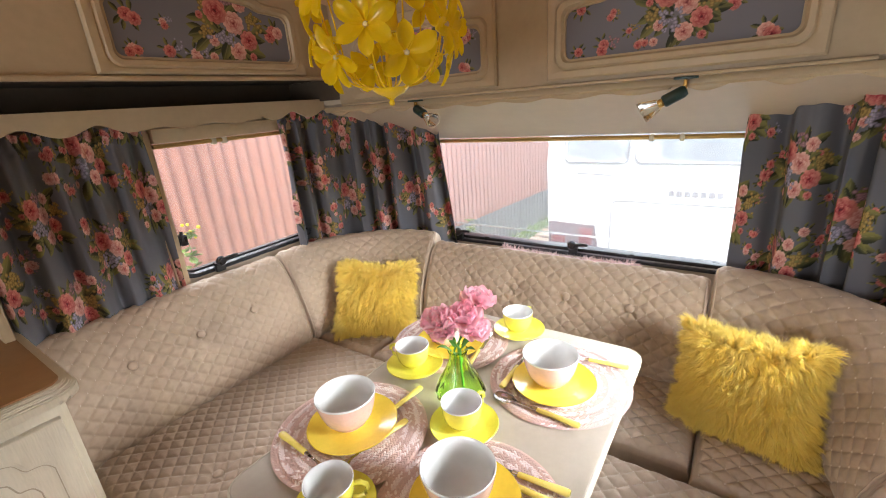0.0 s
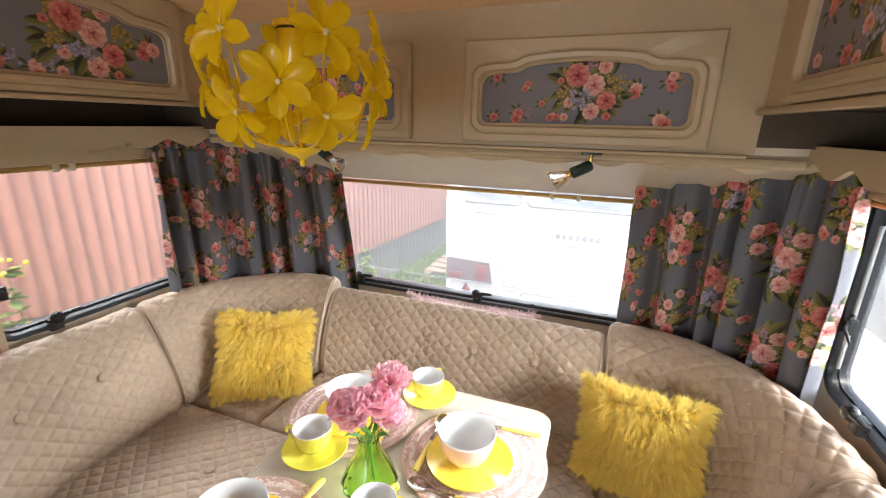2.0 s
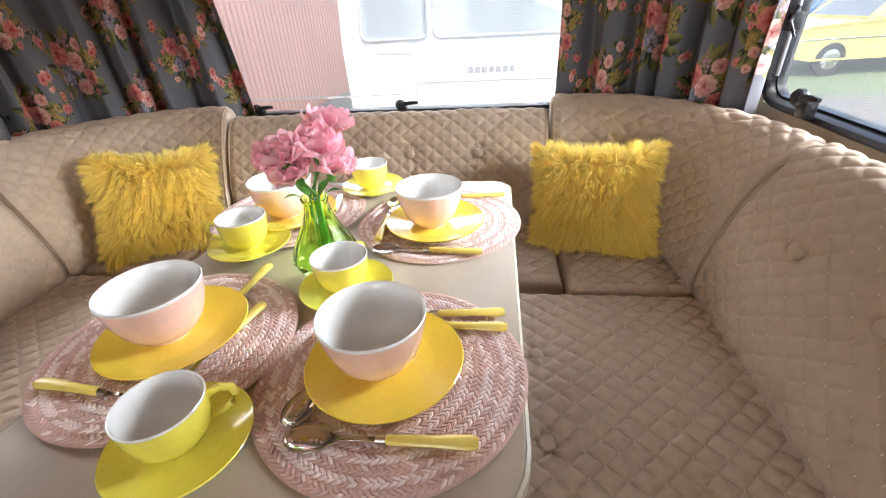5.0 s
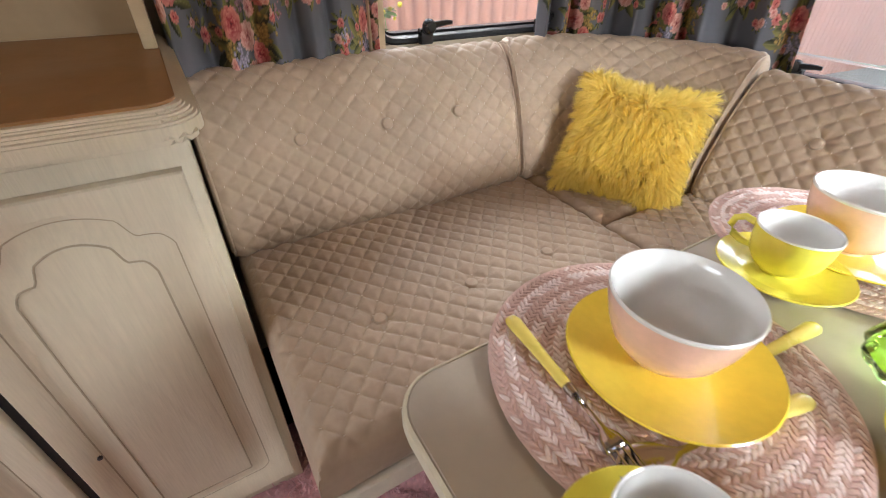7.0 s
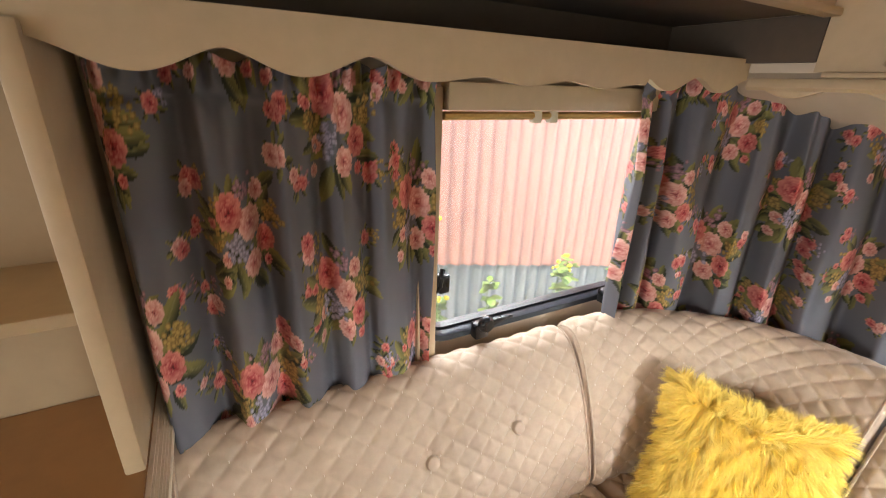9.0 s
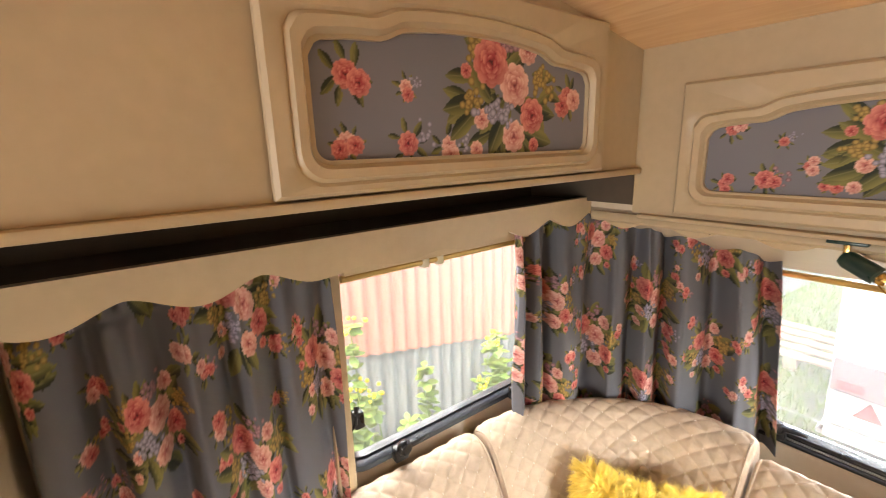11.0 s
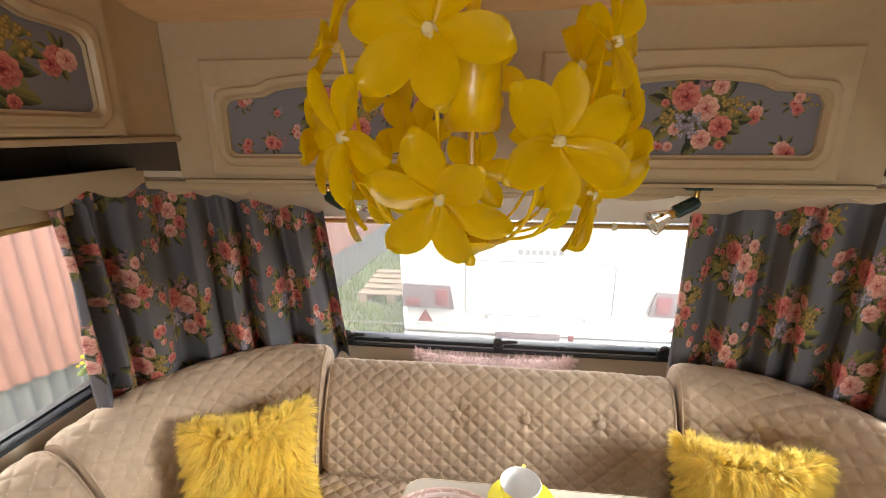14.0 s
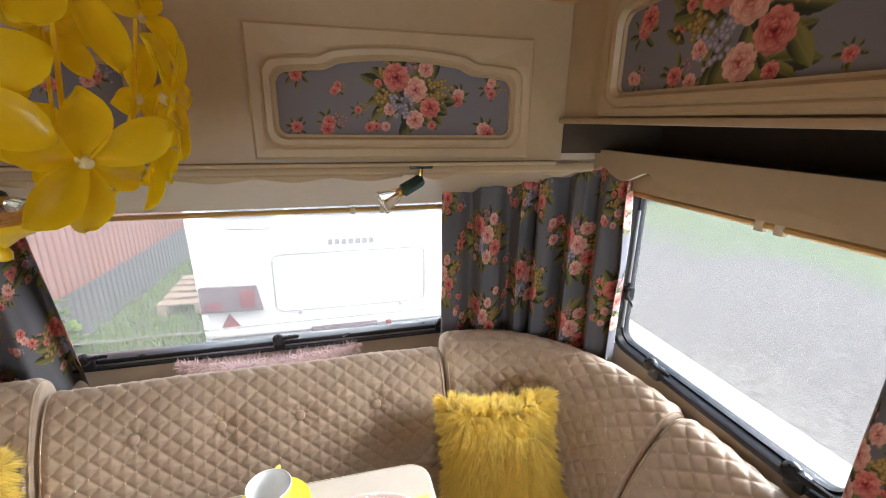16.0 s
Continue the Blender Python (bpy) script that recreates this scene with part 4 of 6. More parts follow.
def seat(corners, label, buttons=(), top=0.472, thick=0.105, round_=0.03):
    """A quilted seat slab over four plan corners (counter-clockwise)."""
    A, B, Cc, D = (np.array(c, float) for c in corners)
    wu, wv = np.linalg.norm(B - A), np.linalg.norm(D - A)
    nu, nv = int(wu / 0.0036), int(wv / 0.0036)
    u, v = np.meshgrid(np.linspace(0, 1, nu), np.linspace(0, 1, nv))
    Pxy = A * ((1 - u) * (1 - v))[..., None] + B * (u * (1 - v))[..., None] + Cc * (u * v)[..., None] + D * ((1 - u) * v)[..., None]
    U, V = u * wu, v * wv
    e = np.minimum(np.minimum(U, wu - U), np.minimum(V, wv - V))
    drop = round_ * (1 - np.sqrt(np.clip(1 - (1 - np.clip(e / round_, 0, 1)) ** 2, 0, 1)))
    bt = []
    for bx, by in buttons:
        k = np.argmin((Pxy[..., 0] - bx) ** 2 + (Pxy[..., 1] - by) ** 2)
        bt.append((U.ravel()[k], V.ravel()[k]))
    rip = 0.004 * np.sin(U * 9 + 1) * np.sin(V * 8)
    Z = top - drop + 1.3 * quilt(Pxy[..., 0], Pxy[..., 1]) * np.clip(e / 0.02, 0, 1) + dimple(U, V, bt, 0.016, 0.04) + rip * np.clip(e / 0.1, 0, 1)
    G = np.stack([Pxy[..., 0], Pxy[..., 1], Z], -1)
    t = thing("seat_cushion", (*Pxy.reshape(-1, 2).mean(0), top - thick), label, "seat cushion", "quilted seat cushions")
    part("padding", grid_mesh("padding", G), BEIGE, t)
    stitches(G, Pxy[..., 0], Pxy[..., 1], t)
    rim = np.concatenate([G[0, :], G[1:, -1], G[-1, -2::-1], G[-2:0:-1, 0]], 0)
    rows = []
    c = rim.mean(0)
    for dz, g in ((0, 1.0), (0.012, 1.006), (0.05, 1.008), (thick - round_ - 0.01, 1.004), (thick - round_, 0.985), (thick - round_, 0.3)):
        r_ = rim.copy()
        r_[:, :2] = c[:2] + (rim[:, :2] - c[:2]) * g
        r_[:, 2] = rim[:, 2] - dz if g > 0.99 else top - thick + 0.002
        rows.append(r_)
    part("border", grid_mesh("border", np.stack(rows), wrap=True), BEIGE, t)
    for (bx, by), (bu, bv) in zip(buttons, bt):
        k = np.argmin((Pxy[..., 0] - bx) ** 2 + (Pxy[..., 1] - by) ** 2)
        button(Vector(G.reshape(-1, 3)[k]) + Vector((0, 0, 0.003)), (0, 0, 1), t)
    return t


SL = "beige diamond-quilted bench seat cushion with sunken buttons"
seat([(-0.88, 2.505), (-0.295, 2.505), (-0.33, 3.335), (-0.88, 3.335)], SL, [(-0.52, 2.70), (-0.52, 2.91), (-0.52, 3.12)])
seat([(0.30, 2.505), (0.875, 2.505), (0.875, 3.29), (0.33, 3.29)], SL, [(0.455, 2.87), (0.455, 2.66), (0.455, 3.08)])
seat([(-0.545, 3.34), (0.545, 3.34), (0.545, 3.70), (-0.545, 3.70)], "beige quilted front bench seat cushion", [])
seat([(-0.90, 3.34), (-0.55, 3.34), (-0.55, 3.71), (-0.86, 3.62)], "beige quilted corner seat cushion under a pillow", [], 0.470)
seat([(0.55, 3.295), (0.90, 3.295), (0.86, 3.62), (0.55, 3.71)], "beige quilted corner seat cushion under a pillow", [], 0.470)


# bench boards under the cushions
def bench(name, x0, x1, y0, y1, strip):
    t = thing(name, ((x0 + x1) / 2, (y0 + y1) / 2, -0.05), "pale painted bench box under the quilted seat", "bench", "bench boxes")
    part("seat_board", box(x0, x1, y0, y1, 0.335, 0.366, 0.003), PLINTH, t)
    part("front_rail", box(*strip, 0.318, 0.362, 0.003), PLINTH, t)
    s = 0.18
    sx0, sx1 = (x0, x1 - s) if x1 < 0.2 and x0 < -0.5 else (x0 + s, x1) if x0 > -0.2 else (x0, x1)
    part("plinth", box(sx0, sx1, y0 + 0.01, y1 - 0.001 if x0 > -0.9 and x1 < 0.9 else y1, -0.05, 0.3349), PLINTH, t)
    return t


bench("bench", XL + 0.001, -0.306, 2.506, 3.335, (-0.3055, -0.290, 2.506, 3.335))
bench("bench", 0.306, XR - 0.001, 2.506, 3.335, (0.290, 0.3055, 2.506, 3.335))
bench("bench", -0.89, 0.89, 3.345, YF - 0.001, (-0.28, 0.28, 3.338, 3.3449))


# ---- table ----
TX0, TX1, TY0, TY1, TZ = -0.205, 0.405, 2.583, 3.45, 0.70
tcx, tcy = (TX0 + TX1) / 2, (TY0 + TY1) / 2


def slab_loops(w, h, r, steps):
    out = []
    for g, z in steps:
        lp = ring_loop(w + g, h + g, r + g / 2)
        big = ring_loop(w + g, h + g, 0.11 + g / 2)
        lp[21:] = big[21:]  # the near corner on the gangway side is rounder
        out.append([(tcx + x, tcy + y, z) for x, y in lp])
    return out


t = thing("dining_table", (tcx, tcy, -0.05), "taupe laminate caravan table with a cream edge", "table")
b = bmesh.new()
loops = slab_loops(TX1 - TX0 - 0.006, TY1 - TY0 - 0.006, 0.045, [(-0.01, 0.676), (0, 0.678), (0, 0.698), (-0.004, 0.70)])
rings = [[b.verts.new(p) for p in lp] for lp in loops]
n = len(rings[0])
for p, q in zip(rings, rings[1:]):
    for i in range(n):
        b.faces.new((p[i], p[(i + 1) % n], q[(i + 1) % n], q[i]))
b.faces.new(rings[0]), b.faces.new(rings[-1])
part("tabletop", b, TAUPE, t)
loops = slab_loops(TX1 - TX0 - 0.0055, TY1 - TY0 - 0.0055, 0.046, [(0, 0.674), (0.008, 0.677), (0.010, 0.688), (0.008, 0.697), (0, 0.6995)])
part("edge_band", ring_frame(loops), EDGE, t, "cream rounded edge band")
part("leg", tube([(0.1, 2.80, -0.045), (0.1, 2.80, 0.675)], 0.022, 16), ALU, t)
part("leg", tube([(0.1, 3.25, -0.045), (0.1, 3.25, 0.675)], 0.022, 16), ALU, t)
part("cross_bar", tube([(0.1, 2.822, 0.55), (0.1, 3.228, 0.55)], 0.014, 10), ALU, t)


# ---- tableware ----
def braid_mesh():
    """A round mat of coiled three-strand plait: leaf-shaped stitches in rings."""
    rnd = random.Random(3)
    V, F, MI = [], [], []
    ring = 0.0127
    for k in range(1, 14):
        R = ring * k - 0.004
        m = max(int(2 * math.pi * R / 0.0078), 5)
        for i in range(m):
            for s in (-1, 1):
                a = 2 * math.pi * (i + (0.5 if s > 0 else 0)) / m + 0.35 * k
                tw = s * radians(34) + rnd.uniform(-0.1, 0.1)
                L, W, H = 0.0072, 0.0030, 0.0034
                rr = R + s * 0.0027
                cx, cy = rr * math.cos(a), rr * math.sin(a)
                ux, uy = -math.sin(a + tw), math.cos(a + tw)
                vx, vy = -uy, ux
                base = len(V)
                prof = ((-1, 0.0), (-0.45, 0.85), (0.35, 1.0), (1, 0.0))
                z0 = 0.0012
                for q, w in prof:
                    if w == 0:
                        V.append((cx + ux * L * q, cy + uy * L * q, z0 + H * 0.5))
                    else:
                        for e, hz in ((-1, 0.25), (-0.5, 0.92), (0.5, 0.92), (1, 0.25)):
                            V.append((cx + ux * L * q + vx * W * w * e, cy + uy * L * q + vy * W * w * e, z0 + H * hz * (1.15 if q > 0 else 0.95)))
                F += [(base, base + 2, base + 1), (base, base + 3, base + 2), (base, base + 4, base + 3)]
                F += [(base + 1 + j, base + 2 + j, base + 6 + j, base + 5 + j) for j in range(3)]
                F += [(base + 5 + j, base + 6 + j, base + 9) for j in range(3)]
                MI += [1 if rnd.random() < (0.82 if k % 2 == 0 else 0.16) else 0] * 9
    me = bpy.data.meshes.new("braid")
    me.from_pydata(V, [], F)
    me.polygons.foreach_set("material_index", MI)
    me.materials.append(BRAID_PINK)
    me.materials.append(BRAID_PALE)
    return me


def placemat():
    t = thing("placemat", (0, 0, 0), "round braided dusty-pink placemat lying on the table", "placemat", "braided placemats")
    part("backing", lathe([(0, 0.0002), (0.166, 0.0002), (0.171, 0.0018), (0.167, 0.003), (0, 0.003)], 64), BRAID_PINK, t)
    ob = part("braid", braid_mesh(), None, t)
    tagged(ob, kind="stuff")
    return t


mat0 = placemat()
for i, (x, y, rz, dz) in enumerate(((0.238, 2.792, 10, 0.0), (-0.086, 2.828, 80, 0.0040), (0.250, 3.215, 150, 0.0), (-0.095, 3.250, 220, 0.0040))):
    m = pose(x, y, TZ + 0.0006 + dz, 0.0, 0, rz)
    if i == 0:
        mat0.matrix_basis = m
    else:
        copy_thing(mat0, m)
MZ = TZ + 0.0052


def plate(r, name, label, group, glaze):
    t = thing(name, (0, 0, 0), label, name, group)
    part("dish", lathe([(0, 0.003), (r * 0.52, 0.003), (r * 0.56, 0.0), (r * 0.60, 0.0), (r * 0.62, 0.004), (r * 0.88, 0.010), (r * 0.985, 0.014), (r, 0.0158), (r * 0.985, 0.0172), (r * 0.88, 0.0140), (r * 0.64, 0.0085), (r * 0.58, 0.0070), (0, 0.0068)], 64), glaze, t)
    part("foot_ring", lathe([(r * 0.555, 0.0), (r * 0.56, -0.0006), (r * 0.60, -0.0006), (r * 0.605, 0.0)], 48), WHITE_GLAZE, t, "unglazed pale foot ring")
    return t


def bowl():
    t = thing("bowl", (0, 0, 0), "pink ceramic bowl with a white inside, on a plate", "bowl", "pink bowls")
    out = [(0, 0.002), (0.024, 0.002), (0.026, 0.0), (0.029, 0.0), (0.030, 0.004), (0.042, 0.012), (0.053, 0.028), (0.060, 0.048), (0.0645, 0.068), (0.0660, 0.078)]
    part("outer_glaze", lathe(out, 64), PINK_GLAZE, t)
    part("lining", lathe([(0.0660, 0.078), (0.0663, 0.0805), (0.0650, 0.0822), (0.0632, 0.0805), (0.0608, 0.066), (0.056, 0.047), (0.049, 0.029), (0.039, 0.015), (0.022, 0.0085), (0, 0.0075)], 64), WHITE_GLAZE, t, "white glazed lining")
    return t


def cup():
    t = thing("cup", (0, 0, 0), "lemon-yellow teacup with a white inside, on a saucer", "cup", "yellow cups")
    out = [(0, 0.002), (0.017, 0.002), (0.018, 0.0), (0.021, 0.0), (0.022, 0.004), (0.032, 0.010), (0.040, 0.024), (0.0435, 0.042), (0.0445, 0.056), (0.0448, 0.060)]
    part("outer_glaze", lathe(out, 48), LEMON_GLAZE, t)
    part("lining", lathe([(0.0448, 0.060), (0.0450, 0.0618), (0.0442, 0.063), (0.0428, 0.0616), (0.0412, 0.043), (0.0375, 0.026), (0.030, 0.014), (0.015, 0.008), (0, 0.0075)], 48), WHITE_GLAZE, t, "white glazed lining")
    pts = [(0.0430, 0, 0.050), (0.056, 0, 0.053), (0.066, 0, 0.047), (0.068, 0, 0.037), (0.062, 0, 0.026), (0.050, 0, 0.020), (0.038, 0, 0.020)]
    part("handle", tube(pts, 0.0046, 10), LEMON_GLAZE, t)
    return t


P0 = plate(0.100, "plate", "sunny yellow ceramic plate on a braided mat", "yellow plates", YELLOW_GLAZE)
S0 = plate(0.076, "saucer", "lemon-yellow ceramic saucer under a teacup", "yellow saucers", LEMON_GLAZE)
B0, C0 = bowl(), cup()
BOWLS = ((0.230, 2.797, 0.0), (-0.086, 2.836, 0.004), (0.246, 3.190, 0.0), (-0.080, 3.225, 0.004))
for i, (x, y, dz) in enumerate(BOWLS):
    mp_, mb = pose(x, y, MZ + dz, 0, 0, 40 * i), pose(x - 0.008, y - 0.002, MZ + dz + 0.0068, 0, 0, 70 * i)
    if i == 0:
        P0.matrix_basis, B0.matrix_basis = mp_, mb
    else:
        copy_thing(P0, mp_), copy_thing(B0, mb)
CUPS = ((0.032, 2.672, TZ + 0.0008, 35), (0.128, 2.962, TZ + 0.0008, 75), (-0.100, 3.082, TZ + 0.0100, 190), (0.066, 3.384, TZ + 0.0048, 80))
for i, (x, y, z, rz) in enumerate(CUPS):
    ms, mc = pose(x, y, z, 0, 0, rz), pose(x - 0.004, y, z + 0.0068, 0, 0, rz)
    if i == 0:
        S0.matrix_basis, C0.matrix_basis = ms, mc
    else:
        copy_thing(S0, ms), copy_thing(C0, mc)


def grip(t):
    b = bmesh.new()
    rings = []
    for x, w, h in ((0.0, 0.0045, 0.0038), (0.004, 0.0062, 0.0045), (0.05, 0.0068, 0.0046), (0.078, 0.0086, 0.0050), (0.092, 0.0090, 0.0050), (0.098, 0.0066, 0.0040)):
        rings.append([b.verts.new((x, w * math.cos(2 * math.pi * k / 12), 0.006 + h * math.sin(2 * math.pi * k / 12))) for k in range(12)])
    for p, q in zip(rings, rings[1:]):
        for i in range(12):
            b.faces.new((p[i], p[(i + 1) % 12], q[(i + 1) % 12], q[i]))
    b.faces.new(rings[0]), b.faces.new(rings[-1])
    part("handle", b, HANDLE, t, "pale yellow plastic handle")
    part("collar", tube([(-0.010, 0, 0.006), (-0.006, 0, 0.006), (0.001, 0, 0.006)], 0.0050, 12), STEEL, t)


def sheet_blade(outline, dish):
    """A thin steel shape from stations (x, half width) with a hollow of depth dish."""
    rows = []
    for x, w, lift in outline:
        rows.append([(x, w * e, 0.0045 + lift - dish * max(0, 1 - e * e) * min(w / 0.015, 1)) for e in (-1, -0.7, -0.35, 0, 0.35, 0.7, 1)])
    return grid_mesh("blade", np.array(rows))


def cutlery(kind):
    t = thing(kind, (0, 0, 0), "steel " + kind + " with a pale yellow handle on the placemat", kind, "yellow-handled cutlery")
    grip(t)
    if kind == "spoon":
        st = [(-0.005, 0.0030, 0.002), (-0.03, 0.0024, 0.003), (-0.05, 0.0030, 0.002), (-0.058, 0.008, 0.0012), (-0.068, 0.0150, 0.001), (-0.082, 0.0185, 0.001), (-0.096, 0.0165, 0.001), (-0.106, 0.010, 0.0016), (-0.110, 0.002, 0.002)]
        ob = part("bowl", sheet_blade(st, 0.006), STEEL, t)
    elif kind == "knife":
        st = [(-0.005, 0.0048, 0.0015), (-0.012, 0.0085, 0.001), (-0.06, 0.0095, 0.001), (-0.095, 0.0088, 0.001), (-0.106, 0.0045, 0.001), (-0.110, 0.0008, 0.001)]
        ob = part("blade", sheet_blade(st, 0.0), STEEL, t)
    else:
        st = [(-0.005, 0.0030, 0.002), (-0.03, 0.0024, 0.003), (-0.046, 0.0036, 0.002), (-0.055, 0.0100, 0.0010), (-0.066, 0.0120, 0.0006)]
        ob = part("neck", sheet_blade(st, 0.002), STEEL, t)
        for k in range(4):
            y = (k - 1.5) * 0.0068
            tine = part("tine", tube([(-0.0655, y, 0.0050), (-0.085, y, 0.0034), (-0.100, y * 0.95, 0.0050)], 0.0014, 6, taper=0.0008), STEEL, t)
    mod = ob.modifiers.new("thickness", "SOLIDIFY")
    mod.thickness = 0.0012
    return t


def lay(kind, made, tail, head, z):
    """Lays a piece with its handle's end at tail and pointing to head."""
    d = Vector(head) - Vector(tail)
    rz = math.degrees(math.atan2(-d.y, -d.x))
    u = d.normalized()
    m = pose(tail[0] + u.x * 0.098, tail[1] + u.y * 0.098, z, 0, 0, rz)
    if kind in made:
        copy_thing(made[kind], m)
    else:
        made[kind] = cutlery(kind)
        made[kind].matrix_basis = m


made = {}
Z1, Z2 = MZ + 0.0002, MZ + 0.0044
for kind, tail, head, z in (
    ("spoon", (0.352, 2.69), (0.17, 2.685), Z1), ("fork", (0.382, 2.905), (0.25, 2.895), Z1), ("knife", (0.385, 2.872), (0.25, 2.872), Z1),
    ("spoon", (0.185, 2.900), (0.138, 2.69), Z1),
    ("fork", (-0.208, 2.735), (-0.06, 2.72), Z2), ("spoon", (0.012, 2.905), (-0.02, 2.75), Z2), ("knife", (-0.03, 3.015), (-0.04, 2.90), Z2),
    ("spoon", (0.345, 3.075), (0.16, 3.085), Z1), ("knife", (0.388, 3.335), (0.20, 3.315), Z1), ("spoon", (0.142, 3.115), (0.138, 3.29), Z1),
    ("knife", (0.03, 3.13), (0.0, 3.32), Z2),
):
    lay(kind, made, tail, head, z)

# ---- vase with flowers ----
vx, vy, vz = 0.063, 3.052, TZ + 0.0008
t = thing("vase", (vx, vy, vz), "green ribbed glass vase flaring to a wide foot", "vase")
b = bmesh.new()
n = 48


def vase_ring(r, z, inner):
    return [b.verts.new((vx + (r * (1 if inner else 1 + 0.035 * math.cos(12 * 2 * math.pi * k / n))) * math.cos(2 * math.pi * k / n), vy + r * (1 if inner else 1 + 0.035 * math.cos(12 * 2 * math.pi * k / n)) * math.sin(2 * math.pi * k / n), vz + z)) for k in range(n)]


rings = [vase_ring(r, z, i_) for r, z, i_ in ((0.038, 0.0, 0), (0.054, 0.003, 0), (0.060, 0.014, 0), (0.056, 0.030, 0), (0.045, 0.055, 0), (0.030, 0.082, 0), (0.022, 0.105, 0), (0.020, 0.118, 0), (0.024, 0.128, 0), (0.0225, 0.1285, 1), (0.0180, 0.118, 1), (0.0200, 0.105, 1), (0.0280, 0.082, 1), (0.043, 0.055, 1), (0.054, 0.030, 1), (0.057, 0.016, 1), (0.034, 0.008, 1))]
for p, q in zip(rings, rings[1:]):
    for i in range(n):
        b.faces.new((p[i], p[(i + 1) % n], q[(i + 1) % n], q[i]))
b.faces.new(rings[0]), b.faces.new(rings[-1])
part("rim", tube([(vx + 0.0232 * math.cos(a), vy + 0.0232 * math.sin(a), vz + 0.1292) for a in np.linspace(0, 2 * math.pi, 33)], 0.0011, 8), GREEN_GLASS, t).visible_shadow = False
v_ = part("glass_body", b, GREEN_GLASS, t)
v_.visible_shadow = False


def petal_mesh(name, L, W, cup, ruffle, seed, blush):
    """A ruffled petal, pale with a deep pink edge."""
    nu_, nv_ = 13, 13
    P, col = np.zeros((nv_, nu_, 3)), np.zeros((nv_, nu_, 3))
    pale, edge = np.array((1.0, 0.90 - 0.32 * blush, 0.92 - 0.24 * blush)), np.array((0.98, 0.18, 0.36))
    for j in range(nv_):
        v = j / (nv_ - 1)
        w = W * math.sin(math.pi * min(v * 0.62 + 0.10, 1)) ** 0.8
        for i in range(nu_):
            u = i / (nu_ - 1) * 2 - 1
            P[j, i] = (u * w, L * v * (1 - 0.12 * u * u + 0.03 * math.sin(u * 9 + seed)), cup * v * v + 0.35 * W * u * u * (1 - 0.5 * v) + ruffle * v * v * math.sin(u * 7 + seed) - 0.25 * cup * max(v - 0.8, 0) * 6)
            f = 0.7 * max((v - 0.88) / 0.12, (abs(u) - 0.86) / 0.14 * v, 0) + 0.05 * (1 - v)
            col[j, i] = pale + (edge - pale) * min(f, 1)
    me = grid_mesh(name, P, colors=col)
    me.materials.append(PETAL)
    me.polygons.foreach_set("use_smooth", [True] * len(me.polygons))
    return me


bq = thing("artificial_flower_bunch", (vx, vy, vz + 0.01), "pale and deep pink artificial carnations standing in the green vase", "flowers")
PM = [petal_mesh("petal", 0.036, 0.031, 0.012, 0.0065, k, k % 2) for k in range(4)]
for bi, (x, y, z, sz, pale) in enumerate(((0.036, 3.030, 0.898, 1.18, 1), (0.084, 3.055, 0.904, 1.18, 0), (0.086, 3.110, 0.922, 1.18, 0), (0.096, 3.070, 0.868, 1.12, 1), (0.044, 3.045, 0.868, 1.00, 0))):
    c = Vector((x, y, z))
    base = Vector((vx, vy, vz + 0.13))
    up = (c - base + Vector((0, -0.03, 0.05))).normalized()
    pts = [Vector((vx + 0.012 * math.cos(bi * 2), vy + 0.012 * math.sin(bi * 2), vz + 0.012)), base + Vector((0.008 * math.cos(bi * 2), 0.008 * math.sin(bi * 2), 0)), base.lerp(c, 0.6), c - up * 0.012]
    part("stem", tube(pts, 0.0022, 6), STEM, bq, "green stem")
    head = part("bloom", lathe([(0, -0.020), (0.006, -0.017), (0.009, -0.006), (0.007, 0.004), (0, 0.008)], 12, m=Matrix.Translation(c) @ Vector((0, 0, 1)).rotation_difference(up).to_matrix().to_4x4()), STEM, bq, "pink ruffled bloom")
    rnd = random.Random(bi + 40)
    q0 = Vector((0, 0, 1)).rotation_difference(up).to_matrix().to_4x4()
    for ring, (cnt, tilt, s) in enumerate(((5, 14, 1.0), (5, 40, 0.95), (4, 62, 0.80), (3, 78, 0.60))):
        for k in range(cnt):
            a = 360 * k / cnt + ring * 27 + rnd.uniform(-10, 10)
            m = Matrix.Translation(c - ORIGIN[bq.name]) @ q0 @ pose(0, 0, 0.002 * ring, 0, 0, a) @ pose(0, 0.002, 0, tilt + rnd.uniform(-10, 10)) @ Matrix.Scale(s * sz * rnd.uniform(0.9, 1.1), 4)
            pt = new("petal", PM[(2 * (k % 2) if rnd.random() < (0.8 if pale else 0.4) else 1 + 2 * (k % 2))])
            pt.parent = head
            pt.matrix_local = m
for k in range(5):
    a = k * 1.3
    p0 = Vector((vx + 0.014 * math.cos(a), vy + 0.014 * math.sin(a), vz + 0.125))
    pts = np.zeros((7, 3, 3))
    for j in range(7):
        f = j / 6
        w = 0.009 * math.sin(math.pi * min(f + 0.08, 1))
        c = p0 + Vector((math.cos(a), math.sin(a), 0)) * (0.035 * f) + Vector((0, 0, 0.045 * f - 0.03 * f * f))
        for i in range(3):
            s_ = Vector((-math.sin(a), math.cos(a), 0)) * w * (i - 1)
            pts[j, i] = c + s_ + Vector((0, 0, 0.002 * abs(i - 1)))
    part("leaf", grid_mesh("leaf", pts), STEM, bq)


